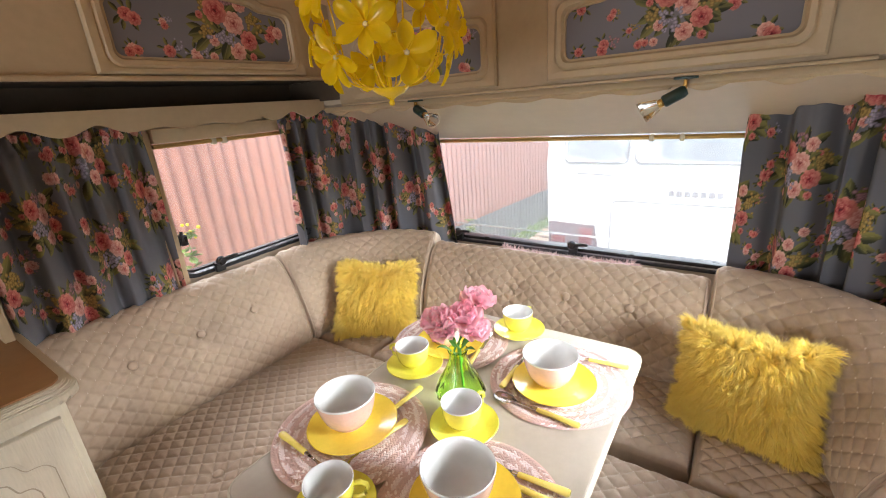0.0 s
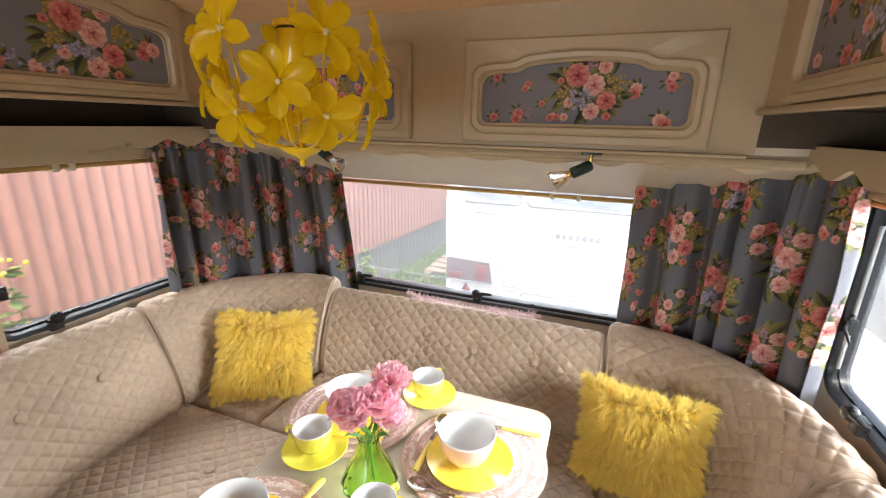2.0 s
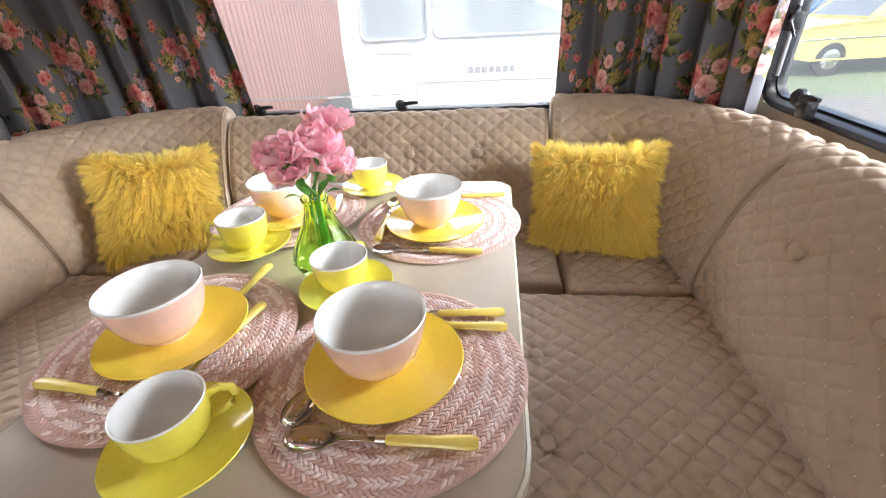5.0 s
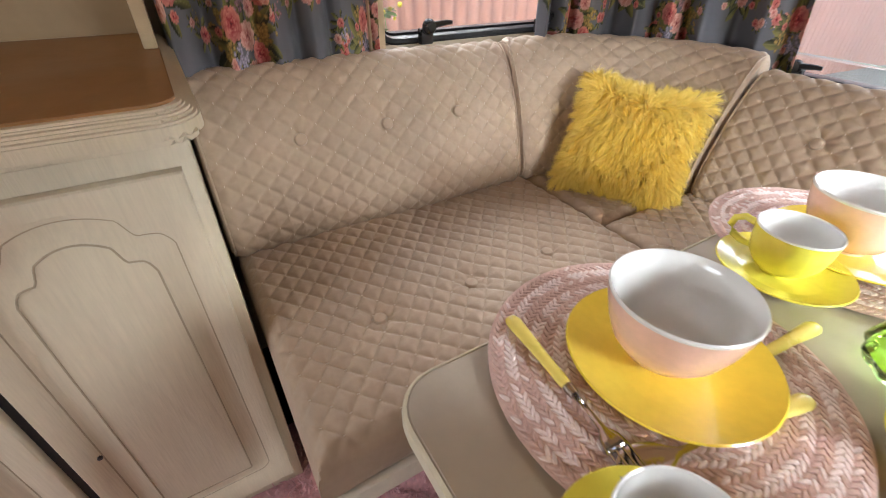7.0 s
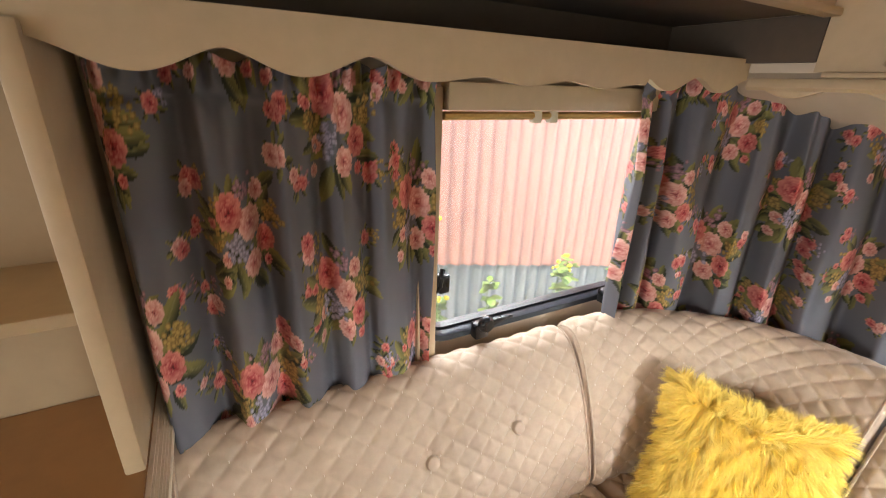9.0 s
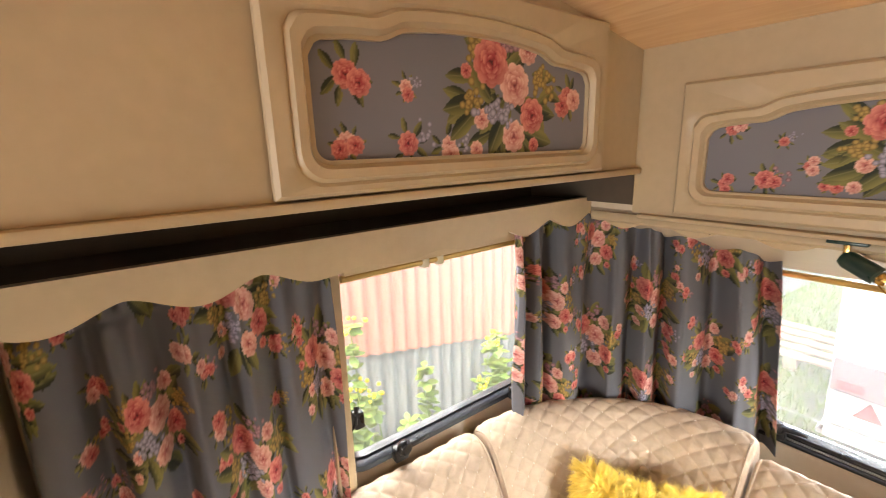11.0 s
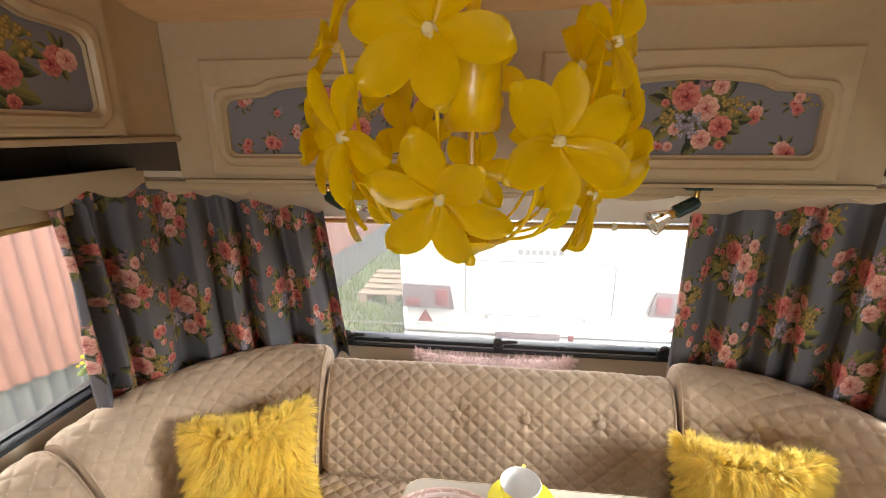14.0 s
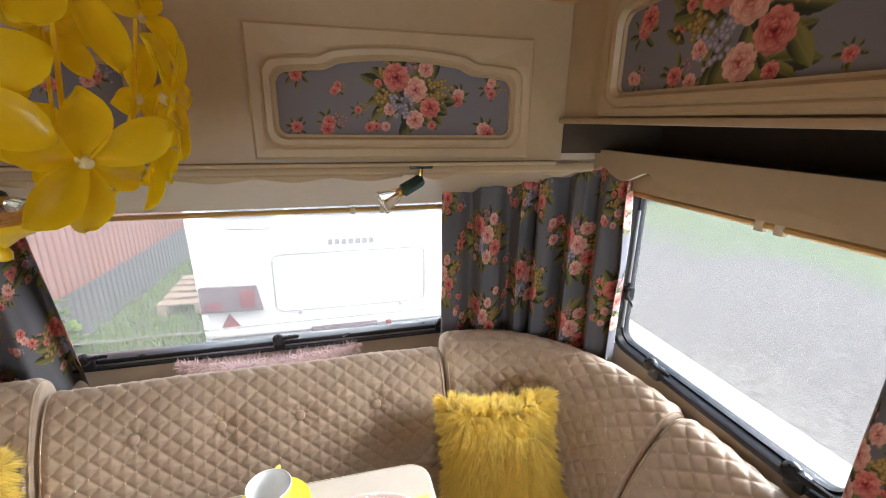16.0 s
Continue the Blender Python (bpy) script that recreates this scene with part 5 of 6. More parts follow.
# ---- fluffy pillows ----
def pillow(c, across, up, w, h, thick, material, seed, label, n=42000, pile=0.042):
    c, across, up = Vector(c), Vector(across).normalized(), Vector(up)
    nrm = across.cross(up).normalized()
    up = nrm.cross(across).normalized()
    rs = np.random.RandomState(seed)
    lo = min((c + across * sx * w / 2 + up * sy * h / 2).z for sx in (-1, 1) for sy in (-1, 1))
    t = thing("pillow", (c.x, c.y, lo), label, "pillow", "fluffy pillows")

    def surf(u, v, side):
        """u, v in -1..1 over the face."""
        e = np.clip(1 - np.abs(u) ** 3.0, 0, 1) * np.clip(1 - np.abs(v) ** 3.0, 0, 1)
        k = 1 - 0.09 * (1 - np.abs(v) ** 2) * np.abs(u) ** 2
        k2 = 1 - 0.15 * (1 - np.abs(u) ** 2) * np.abs(v) ** 2
        d = side * thick / 2 * e ** 0.6
        A, B, N = np.array(across), np.array(up), np.array(nrm)
        return np.array(c) + (u * k * w / 2)[..., None] * A + (v * k2 * h / 2)[..., None] * B + d[..., None] * N

    g = np.linspace(-1, 1, 25)
    U, V = np.meshgrid(g, g)
    front, back = surf(U, V, 1), surf(U, V, -1)
    G = np.concatenate([front, back[::-1]], 0)
    part("cover", grid_mesh("cover", G), material, t)
    u, v = rs.uniform(-1, 1, n), rs.uniform(-1, 1, n)
    side = np.where(rs.rand(n) < 0.72, 1.0, -1.0)
    edge = rs.rand(n) < 0.22
    pick = rs.rand(n) < 0.5
    u = np.where(edge & pick, np.sign(u) * 0.99, u)
    v = np.where(edge & ~pick, np.sign(v) * 0.99, v)
    P = surf(u, v, side)
    eps = 0.02
    a, b2 = surf(np.clip(u + eps, -1, 1), v, side) - surf(np.clip(u - eps, -1, 1), v, side), surf(u, np.clip(v + eps, -1, 1), side) - surf(u, np.clip(v - eps, -1, 1), side)
    N = np.cross(a, b2) * side[:, None]
    N /= np.maximum(np.linalg.norm(N, axis=1), 1e-9)[:, None]
    out = u[:, None] * np.array(across) * np.abs(u[:, None]) ** 6 + v[:, None] * np.array(up) * np.abs(v[:, None]) ** 6
    N = N * 0.5 + out * 1.1 - 0.55 * np.array(up) * (1 - np.abs(v[:, None]) ** 6)
    N /= np.maximum(np.linalg.norm(N, axis=1), 1e-9)[:, None]
    N += 0.75 * np.array([noise.noise_vector(p * 26) for p in map(Vector, P.tolist())])
    N /= np.maximum(np.linalg.norm(N, axis=1), 1e-9)[:, None]
    fur("fur", P, N, pile, 0.0018, material, t, seed + 1, 0.40, 0.34)
    return t


pillow((-0.655, 3.515, 0.608), (0.83, 0.55, -0.09), (-0.20, 0.46, 1.0), 0.305, 0.295, 0.12, FUR_YELLOW, 31, "shaggy bright yellow cushion leaning in the bench corner")
pillow((0.640, 3.545, 0.600), (0.97, -0.23, 0.07), (0.0, 0.42, 1.0), 0.30, 0.285, 0.12, FUR_YELLOW, 32, "shaggy bright yellow cushion leaning on the corner backrest")
pillow((0.0, 3.965, 0.647), (1, 0, 0), (0, 0.15, 1), 0.56, 0.20, 0.09, FUR_PINK, 33, "fluffy pale pink cushion tucked behind the front backrest", 9000, 0.026)

# ---- flower lamp ----
lx, ly = -0.038, 3.03
lamp = thing("flower_lamp", (lx, ly, ceiling_z(ly) - 0.001), "yellow pendant lamp of acrylic flowers on wire stems", "pendant lamp")
top = ceiling_z(ly)
part("ceiling_cap", lathe([(0, -0.032), (0.008, -0.032), (0.012, -0.026), (0.036, -0.012), (0.042, 0.0)], 32, (lx, ly, top - 0.002)), LAMP_YELLOW, lamp)
for k in range(9):
    z = top - 0.036 - k * 0.024
    if z < 1.625:
        break
    ring = [(lx + (0.007 * math.cos(a) if k % 2 else 0), ly + (0 if k % 2 else 0.007 * math.cos(a)), z - 0.005 + 0.015 * math.sin(a)) for a in np.linspace(0, 2 * math.pi, 17)]
    part("chain_link", tube(ring, 0.0022, 6), LAMP_YELLOW, lamp)
part("socket", lathe([(0, 0.075), (0.006, 0.075), (0.007, 0.060), (0.030, 0.056), (0.033, 0.052), (0.033, 0.046), (0.027, 0.0455), (0.027, -0.035), (0.024, -0.04), (0, -0.04)], 32, (lx, ly, 1.555)), LAMP_YELLOW, lamp)
part("socket_band", lathe([(0.0272, 0.0455), (0.0278, 0.0455), (0.0278, 0.0425), (0.0272, 0.0425)], 32, (lx, ly, 1.555)), BLACK_PL, lamp, "thin black band")
part("centre_rod", tube([(lx, ly, 1.405), (lx, ly, 1.52)], 0.004, 8), LAMP_YELLOW, lamp)
part("finial", lathe([(0, 1.380), (0.005, 1.382), (0.006, 1.388), (0.004, 1.392), (0.012, 1.398), (0.026, 1.404), (0.036, 1.412), (0.037, 1.415), (0.030, 1.4155), (0, 1.413)], 32, (lx, ly, 0)), LAMP_YELLOW, lamp)


def lamp_petal():
    nv_, nu_ = 9, 7
    P = np.zeros((nv_, nu_, 3))
    for j in range(nv_):
        v = j / (nv_ - 1)
        w = 0.0172 * (math.sin(math.pi * (v * 0.93 + 0.05)) ** 0.60) * (0.55 + 0.50 * v)
        for i in range(nu_):
            u = i / (nu_ - 1) * 2 - 1
            P[j, i] = (u * w, 0.005 + 0.047 * v - 0.001 * u * u, 0.010 * v - 0.011 * v ** 2.5 + 0.0045 * u * u * (1 - 0.3 * v))
    Q = P.copy()
    Q[..., 2] -= 0.0016
    G = np.concatenate([P, Q[::-1]], 0)
    me = grid_mesh("petal", G)
    me.materials.append(ACRYLIC)
    me.polygons.foreach_set("use_smooth", [True] * len(me.polygons))
    return me


LP = lamp_petal()
rnd = random.Random(77)
FLOWERS = []
RINGS = (
    (1.468, 0.118, -24, (-98, -33, 34, 92, 148, -160)),
    (1.512, 0.134, -6, (-62, 4, 54, 121, -174, -133)),
    (1.580, 0.126, 16, (-100, -32, 30, 88, 137, -148)),
)
for z, rad, tilt, turns in RINGS:
    for turn in turns:
        FLOWERS.append((turn, z + rnd.uniform(-0.003, 0.003), rad, tilt + rnd.uniform(-8, 8)))
for a, z, rad, tilt in FLOWERS:
    ca, sa = math.cos(radians(a)), math.sin(radians(a))
    c = Vector((lx + rad * ca, ly + rad * sa, z))
    out = Vector((ca * math.cos(radians(tilt)), sa * math.cos(radians(tilt)), math.sin(radians(tilt))))
    q0 = Matrix.Translation(c) @ Vector((0, 0, 1)).rotation_difference(out).to_matrix().to_4x4()
    root = Vector((lx + 0.030 * ca, ly + 0.030 * sa, 1.414))
    pts = [root, Vector((lx + 0.07 * ca, ly + 0.07 * sa, 1.424)), Vector((lx + (rad - 0.03) * ca, ly + (rad - 0.03) * sa, min(1.452, z))), Vector((lx + (rad - 0.016) * ca, ly + (rad - 0.016) * sa, (z + 1.46) / 2 if z > 1.47 else z)), c - out * 0.006]
    sm = []
    for i in range(len(pts) - 1):
        p0, p1, p2, p3 = pts[max(i - 1, 0)], pts[i], pts[i + 1], pts[min(i + 2, len(pts) - 1)]
        for f in (0, 0.33, 0.66):
            sm.append(0.5 * (2 * p1 + (p2 - p0) * f + (2 * p0 - 5 * p1 + 4 * p2 - p3) * f * f + (3 * p1 - p0 - 3 * p2 + p3) * f ** 3))
    sm.append(pts[-1])
    part("stem_wire", tube(sm, 0.0017, 6), LAMP_YELLOW, lamp)
    fl = part("flower", lathe([(0, 0.0075), (0.0035, 0.0065), (0.0052, 0.003), (0.0062, -0.001), (0.004, -0.005), (0, -0.006)], 12, m=q0), PEARL, lamp, "yellow acrylic flower with a pearl centre")
    spin = rnd.uniform(0, 60)
    cnt = 6
    for k in range(cnt):
        pt = new("petal", LP)
        pt.parent = fl
        pt.matrix_local = Matrix.Translation(-ORIGIN[lamp.name]) @ q0 @ pose(0, 0, 0, 0, 0, spin + 360 * k / cnt + rnd.uniform(-5, 5)) @ pose(0, 0, 0, rnd.uniform(-4, 22), rnd.uniform(-9, 9)) @ Matrix.Scale(rnd.uniform(0.96, 1.16), 4)


# ---- spotlights under the front lockers ----
def spotlight(hinge, tip):
    h, tp = Vector(hinge), Vector(tip)
    t = thing("spotlight", h, "small dark green spotlight with a brass bracket and bare bulb", "spotlight", "spotlights under the lockers")
    part("mounting_plate", box(h.x - 0.026, h.x + 0.026, h.y - 0.012, h.y + 0.012, 1.3895, 1.3958, 0.002), GREEN_PAINT, t)
    part("bracket", box(h.x - 0.004, h.x + 0.004, h.y - 0.005, h.y + 0.005, h.z - 0.012, 1.3894, 0.001), BRASS, t, "brass bracket")
    d = (tp - h).normalized()
    q = Matrix.Translation(h) @ Vector((0, 0, 1)).rotation_difference(d).to_matrix().to_4x4()
    part("body", lathe([(0, -0.006), (0.011, -0.004), (0.015, 0.004), (0.0155, 0.048), (0.013, 0.051), (0, 0.051)], 24, m=q), GREEN_PAINT, t, "dark green enamelled barrel")
    part("cap", lathe([(0.010, 0.0512), (0.011, 0.058), (0.009, 0.064), (0, 0.064)], 20, m=q), BRASS, t, "brass bulb cap")
    bb = part("bulb", lathe([(0, 0.0645), (0.009, 0.0645), (0.013, 0.074), (0.021, 0.090), (0.0235, 0.100), (0.021, 0.104), (0.010, 0.106), (0, 0.1065)], 24, m=q), BULB_GLASS, t, "clear glass bulb")
    for k in range(4):
        a = k * math.pi / 2 + 0.4
        pts = [q @ Vector((r * math.cos(a), r * math.sin(a), z)) for r, z in ((0.012, 0.060), (0.018, 0.078), (0.0255, 0.098), (0.0255, 0.106))]
        part("guard_wire", tube(pts, 0.0011, 6), BRASS, t)
    rg = [q @ Vector((0.0258 * math.cos(a), 0.0258 * math.sin(a), 0.105)) for a in np.linspace(0, 2 * math.pi, 25)]
    part("guard_ring", tube(rg, 0.0016, 6), EDGE, t, "pale ring")
    return t


spotlight((0.424, 3.587, 1.363), (0.338, 3.575, 1.318))
spotlight((-0.407, 3.587, 1.366), (-0.322, 3.560, 1.328))

# ---- cabinet with shelves beside the bench ----
cab = thing("cabinet", (-0.82, 2.05, -0.05), "brush-painted cream cabinet with arched doors and a tan top", "cabinet")
part("body", box(XL + 0.002, -0.600, 1.40, 2.488, -0.05, 0.845, 0.002), BRUSHED, cab)


def cab_door(y0, y1, z0, z1):
    yc = (y0 + y1) / 2
    w, h = y1 - y0, z1 - z0
    d = bmesh.new()
    pan, g0, g1, g2 = (arch_outline(w - 0.095, 0.070, h - 0.098, m, 64, 1.6) for m in (-0.026, -0.004, 0.008, 0.018))
    outer = rect_for(g2, -w / 2, w / 2, 0, h)

    def lp(pts, o):
        return [(-0.598 + o, yc - x, z0 + z) for x, z in pts]

    loops = [lp(outer, 0.0), lp(outer, 0.016), lp([(x * 0.985, h / 2 + (z - h / 2) * 0.993) for x, z in outer], 0.019), lp(g2, 0.019), lp(g1, 0.011), lp(g0, 0.009), lp(pan, 0.017)]
    rings = [[d.verts.new(p) for p in l_] for l_ in loops]
    m = len(rings[0])
    for p, q in zip(rings, rings[1:]):
        for i in range(m):
            d.faces.new((p[i], p[(i + 1) % m], q[(i + 1) % m], q[i]))
    d.faces.new(rings[-1])
    bmesh.ops.triangulate(d, faces=[f for f in d.faces if len(f.verts) > 4])
    ob = part("door", d, BRUSHED, cab, "cream door with an arched raised panel")
    # Thin tan tubes draw the grooves' shade, which flat light leaves out.
    for pts, o in ((g1, 0.0105), (pan, 0.0172)):
        lp_ = lp(pts, o)
        part("groove", tube(lp_ + lp_[:1], 0.0016, 5), GROOVE_SHADE, ob, "tan line painting the shade in the groove")
    return ob


d1 = cab_door(2.165, 2.470, 0.02, 0.800)
cab_door(1.84, 2.145, 0.02, 0.800)
part("door_catch", lathe([(0, 0), (0.004, 0), (0.004, 0.004), (0, 0.005)], 10, m=pose(-0.578, 2.205, 0.34, 0, 90)), BLACK_PL, d1, "small black catch")
# Black strip painting the shade of the gap; the body behind is unbroken.
part("gap_shade_strip", box(-0.5995, -0.597, 2.1455, 2.1645, 0.0, 0.84), BLACK, cab, "flat black strip in place of the shaded gap between the doors")


def top_slab(x1, y1, r, z0, z1, bev):
    """A slab over the cabinet with a rounded outer corner."""
    arc = [(x1 - r + r * math.cos(radians(a)), y1 - r + r * math.sin(radians(a))) for a in range(0, 91, 10)]
    return extrude_poly([(XL + 0.002, 1.40), (x1, 1.40)] + arc + [(XL + 0.002, y1)], "z", z0, z1, bev)


for x1, y1, r, z0, z1 in ((-0.566, 2.496, 0.02, 0.8455, 0.853), (-0.538, 2.504, 0.035, 0.8531, 0.866), (-0.514, 2.512, 0.05, 0.8661, 0.882), (-0.524, 2.506, 0.045, 0.8821, 0.888), (-0.534, 2.499, 0.04, 0.8881, 0.893)):
    part("top_moulding", top_slab(x1, y1, r, z0, z1, 0.003), BRUSHED, cab, "stepped cream moulding")
part("worktop", top_slab(-0.546, 2.4905, 0.035, 0.8932, 0.8965, 0.001), TAN, cab, "tan laminate worktop")

sh = thing("wall_shelf", (-0.98, 2.0, 0.897), "open cream shelves standing on the cabinet top", "shelf")
part("end_board", box(XL + 0.002, -0.885, 2.468, 2.490, 0.897, 1.404, 0.003), CREAM, sh)
part("shelf_board", box(XL + 0.0025, -0.90, 1.42, 2.467, 1.105, 1.122, 0.003), CREAM, sh)
# Thin sheet over the wall; its colour carries the nook's shade.
part("nook_shade_sheet", box(XL + 0.0005, XL + 0.0022, 1.42, 2.467, 0.897, 1.403), NOOK_SHADE, sh, "thin tan sheet darkening the shaded wall behind the shelves")


# ---- outside ----
GZ = -0.52


def ground_material():
    """Pale gravel that turns to grass beyond a wandering edge."""
    m, n, l, p = nodes_of("gravel_and_grass")
    geo, sep = n.new("ShaderNodeNewGeometry"), n.new("ShaderNodeSeparateXYZ")
    l.new(geo.outputs["Position"], sep.inputs[0])
    big, fine, peb = n.new("ShaderNodeTexNoise"), n.new("ShaderNodeTexNoise"), n.new("ShaderNodeTexVoronoi")
    big.inputs["Scale"].default_value, fine.inputs["Scale"].default_value, peb.inputs["Scale"].default_value = 0.7, 20, 60
    big.inputs["Detail"].default_value, fine.inputs["Detail"].default_value = 6, 6
    for q in (big, fine, peb):
        l.new(geo.outputs["Position"], q.inputs["Vector"])

    def ramp(src, stops):
        r = n.new("ShaderNodeValToRGB")
        while len(r.color_ramp.elements) < len(stops):
            r.color_ramp.elements.new(0.5)
        for e, (pos, c) in zip(r.color_ramp.elements, stops):
            e.position, e.color = pos, (*c, 1)
        l.new(src, r.inputs["Fac"])
        return r.outputs[0]

    gravel = ramp(fine.outputs["Fac"], [(0.30, (0.10, 0.092, 0.080)), (0.5, (0.145, 0.136, 0.120)), (0.70, (0.20, 0.190, 0.170))])
    grass = ramp(fine.outputs["Fac"], [(0.3, (0.055, 0.085, 0.035)), (0.5, (0.105, 0.145, 0.065)), (0.7, (0.19, 0.21, 0.12))])

    def math_(op, a, b):
        k = n.new("ShaderNodeMath")
        k.operation = op
        for i, v in enumerate((a, b)):
            if isinstance(v, (int, float)):
                k.inputs[i].default_value = v
            else:
                l.new(v, k.inputs[i])
        return k.outputs[0]

    # grass lies beyond x + 0.45 y = 10, and left of x = -0.6
    right = math_("SUBTRACT", math_("ADD", sep.outputs["X"], math_("MULTIPLY", sep.outputs["Y"], 0.45)), 10.0)
    left = math_("MULTIPLY", math_("ADD", sep.outputs["X"], 0.5), -2.0)
    edge = math_("ADD", math_("MAXIMUM", right, left), math_("MULTIPLY", math_("SUBTRACT", big.outputs["Fac"], 0.5), 5.0))
    sm = n.new("ShaderNodeMapRange")
    sm.inputs["From Min"].default_value, sm.inputs["From Max"].default_value = -0.6, 0.9
    l.new(edge, sm.inputs["Value"])
    mx = n.new("ShaderNodeMix")
    mx.data_type = "RGBA"
    l.new(sm.outputs[0], mx.inputs["Factor"]), l.new(gravel, mx.inputs["A"]), l.new(grass, mx.inputs["B"])
    l.new(mx.outputs["Result"], p.inputs["Base Color"])
    p.inputs["Roughness"].default_value = 0.95
    b_ = n.new("ShaderNodeBump")
    b_.inputs["Strength"].default_value, b_.inputs["Distance"].default_value = 0.3, 0.02
    l.new(peb.outputs["Distance"], b_.inputs["Height"]), l.new(b_.outputs[0], p.inputs["Normal"])
    return m


s = [-400, -120, -40, -15, -8, -5, -3, -1.5, 0, 1.5, 3, 5, 8, 12, 18, 40, 120, 400]
X, Y = np.meshgrid(np.array(s), np.array(s) + 3.0)
Z = np.full(X.shape, GZ)
solo("ground", grid_mesh("ground", np.stack([X, Y, Z], -1).astype(float)), ground_material(), "pale gravel yard turning to rough grass", "ground", "structure")
solo("pavement", box(1.25, 3.22, -4.0, 9.5, GZ - 0.05, GZ + 0.02, 0.006), mat("pale_concrete", (0.36, 0.34, 0.315), 0.85, var=0.14, scale=2.5, bump=0.4, bscale=60), "pale concrete strip beside the caravan", "pavement", "structure")

# Red lightened and greyed: the window's glare is put into the colour.
RUST = mat("glare_washed_red_iron", (0.50, 0.25, 0.19), 0.7, var=0.22, scale=2.2, bump=0.2, bscale=40, stretch=(2, 2, 0.5))
ZINC = mat("weathered_zinc", (0.30, 0.32, 0.32), 0.55, 0.2, var=0.22, scale=2.5, bump=0.2, bscale=40, stretch=(2, 2, 0.4))


def iron_x(y):
    return -2.45 + 0.10 * (y - 3.5)


def corrugated(y0, y1, zlo, zhi, out, pitch=0.085):
    """A sheet of wavy iron along the fence line; zlo and zhi are functions of y."""
    nn = int((y1 - y0) / (pitch / 8))
    ys_ = np.linspace(y0, y1, nn)
    P = np.zeros((2, nn, 3))
    for j, zf in enumerate((zlo, zhi)):
        P[j, :, 0] = [iron_x(y) for y in ys_]
        P[j, :, 0] += out + 0.012 * np.sin(2 * np.pi * ys_ / pitch)
        P[j, :, 1] = ys_
        P[j, :, 2] = [zf(y) for y in ys_]
    return grid_mesh("sheet", P)


def seam_z(y):
    return 0.42 - 0.14 * (y - 3.5) if y < 6.5 else 0.0


fence = thing("corrugated_iron_wall", (iron_x(5), 5, GZ), "corrugated iron wall, pale red above and bare zinc below", "iron wall", kind="structure")
for y0, y1 in ((-1.0, 1.5), (1.5, 3.2), (3.2, 4.35), (4.35, 5.6), (5.6, 7.3), (7.3, 9.0), (9.0, 12.0)):
    o = part("red_sheet", corrugated(y0 - 0.02, y1 + 0.02, lambda y: seam_z(y) - 0.03, lambda y: 2.9, 0.018 + 0.006 * (int(y0 * 2) % 2)), RUST, fence, "pale red corrugated sheet")
    o = part("zinc_sheet", corrugated(y0 - 0.02, y1 + 0.02, lambda y: GZ - 0.02, lambda y: seam_z(y) + 0.03, 0.006 * (int(y0 * 2) % 2)), ZINC, fence, "bare grey corrugated sheet")

WEED = mat("weed_leaf", (0.16, 0.26, 0.05), 0.5, var=0.35, scale=9, spread=0.3)
WEEDY = mat("yellow_weed_flower", (0.75, 0.60, 0.03), 0.6, var=0.1)


def leaf_quads(rnd, c, size, V, F):
    a, e = rnd.uniform(0, 6.28), rnd.uniform(-0.5, 0.7)
    d = Vector((math.cos(a) * math.cos(e), math.sin(a) * math.cos(e), math.sin(e)))
    s_ = d.cross(Vector((0, 0, 1))).normalized()
    up = s_.cross(d)
    b0 = len(V)
    L, W = size, size * rnd.uniform(0.28, 0.42)
    for f, w, z in ((0, 0.05, 0), (0.3, 0.8, 0.06), (0.6, 1.0, 0.05), (0.85, 0.55, -0.05), (1, 0.02, -0.14)):
        for sg in (-1, 1):
            V.append(tuple(c + d * L * f + s_ * W * w * sg + up * (L * z - 0.1 * L * abs(w))))
    F += [(b0 + 2 * k, b0 + 2 * k + 1, b0 + 2 * k + 3, b0 + 2 * k + 2) for k in range(4)]


def weed(x, y, h, seed, flowers):
    rnd = random.Random(seed)
    t = thing("weed", (x, y, GZ), "leafy green weed growing against the iron wall", "weed", "weeds by the wall")
    V, F = [], []
    tops = []
    for sidx in range(3):
        lean = Vector((rnd.uniform(-0.15, 0.15), rnd.uniform(-0.18, 0.18), 1)).normalized()
        hh = h * (1 if sidx == 0 else rnd.uniform(0.45, 0.8))
        pts = [Vector((x, y, GZ)) + lean * hh * f + Vector((0.03 * math.sin(f * 5 + seed), 0.03 * math.cos(f * 4 + seed), 0)) for f in np.linspace(0, 1, 7)]
        part("stalk", tube(pts, 0.006, 6, taper=0.002), WEED, t)
        for k in range(int(36 * hh)):
            f = rnd.uniform(0.1, 1.0)
            p = pts[0].lerp(pts[-1], f)
            for _ in range(3):
                leaf_quads(rnd, p, rnd.uniform(0.06, 0.12) * (1.15 - 0.5 * f), V, F)
        tops.append(pts[-1])
    me = bpy.data.meshes.new("foliage")
    me.from_pydata(V, [], F)
    tagged(part("foliage", me, WEED, t), kind="stuff")
    if flowers:
        b = bmesh.new()
        for tp in tops:
            for _ in range(9):
                q = tp + Vector((rnd.gauss(0, 0.03), rnd.gauss(0, 0.03), rnd.gauss(0, 0.03)))
                bmesh.ops.create_icosphere(b, subdivisions=1, radius=rnd.uniform(0.008, 0.014), matrix=Matrix.Translation(q))
        part("blossom", b, WEEDY, t, "small yellow blossom")
    return t


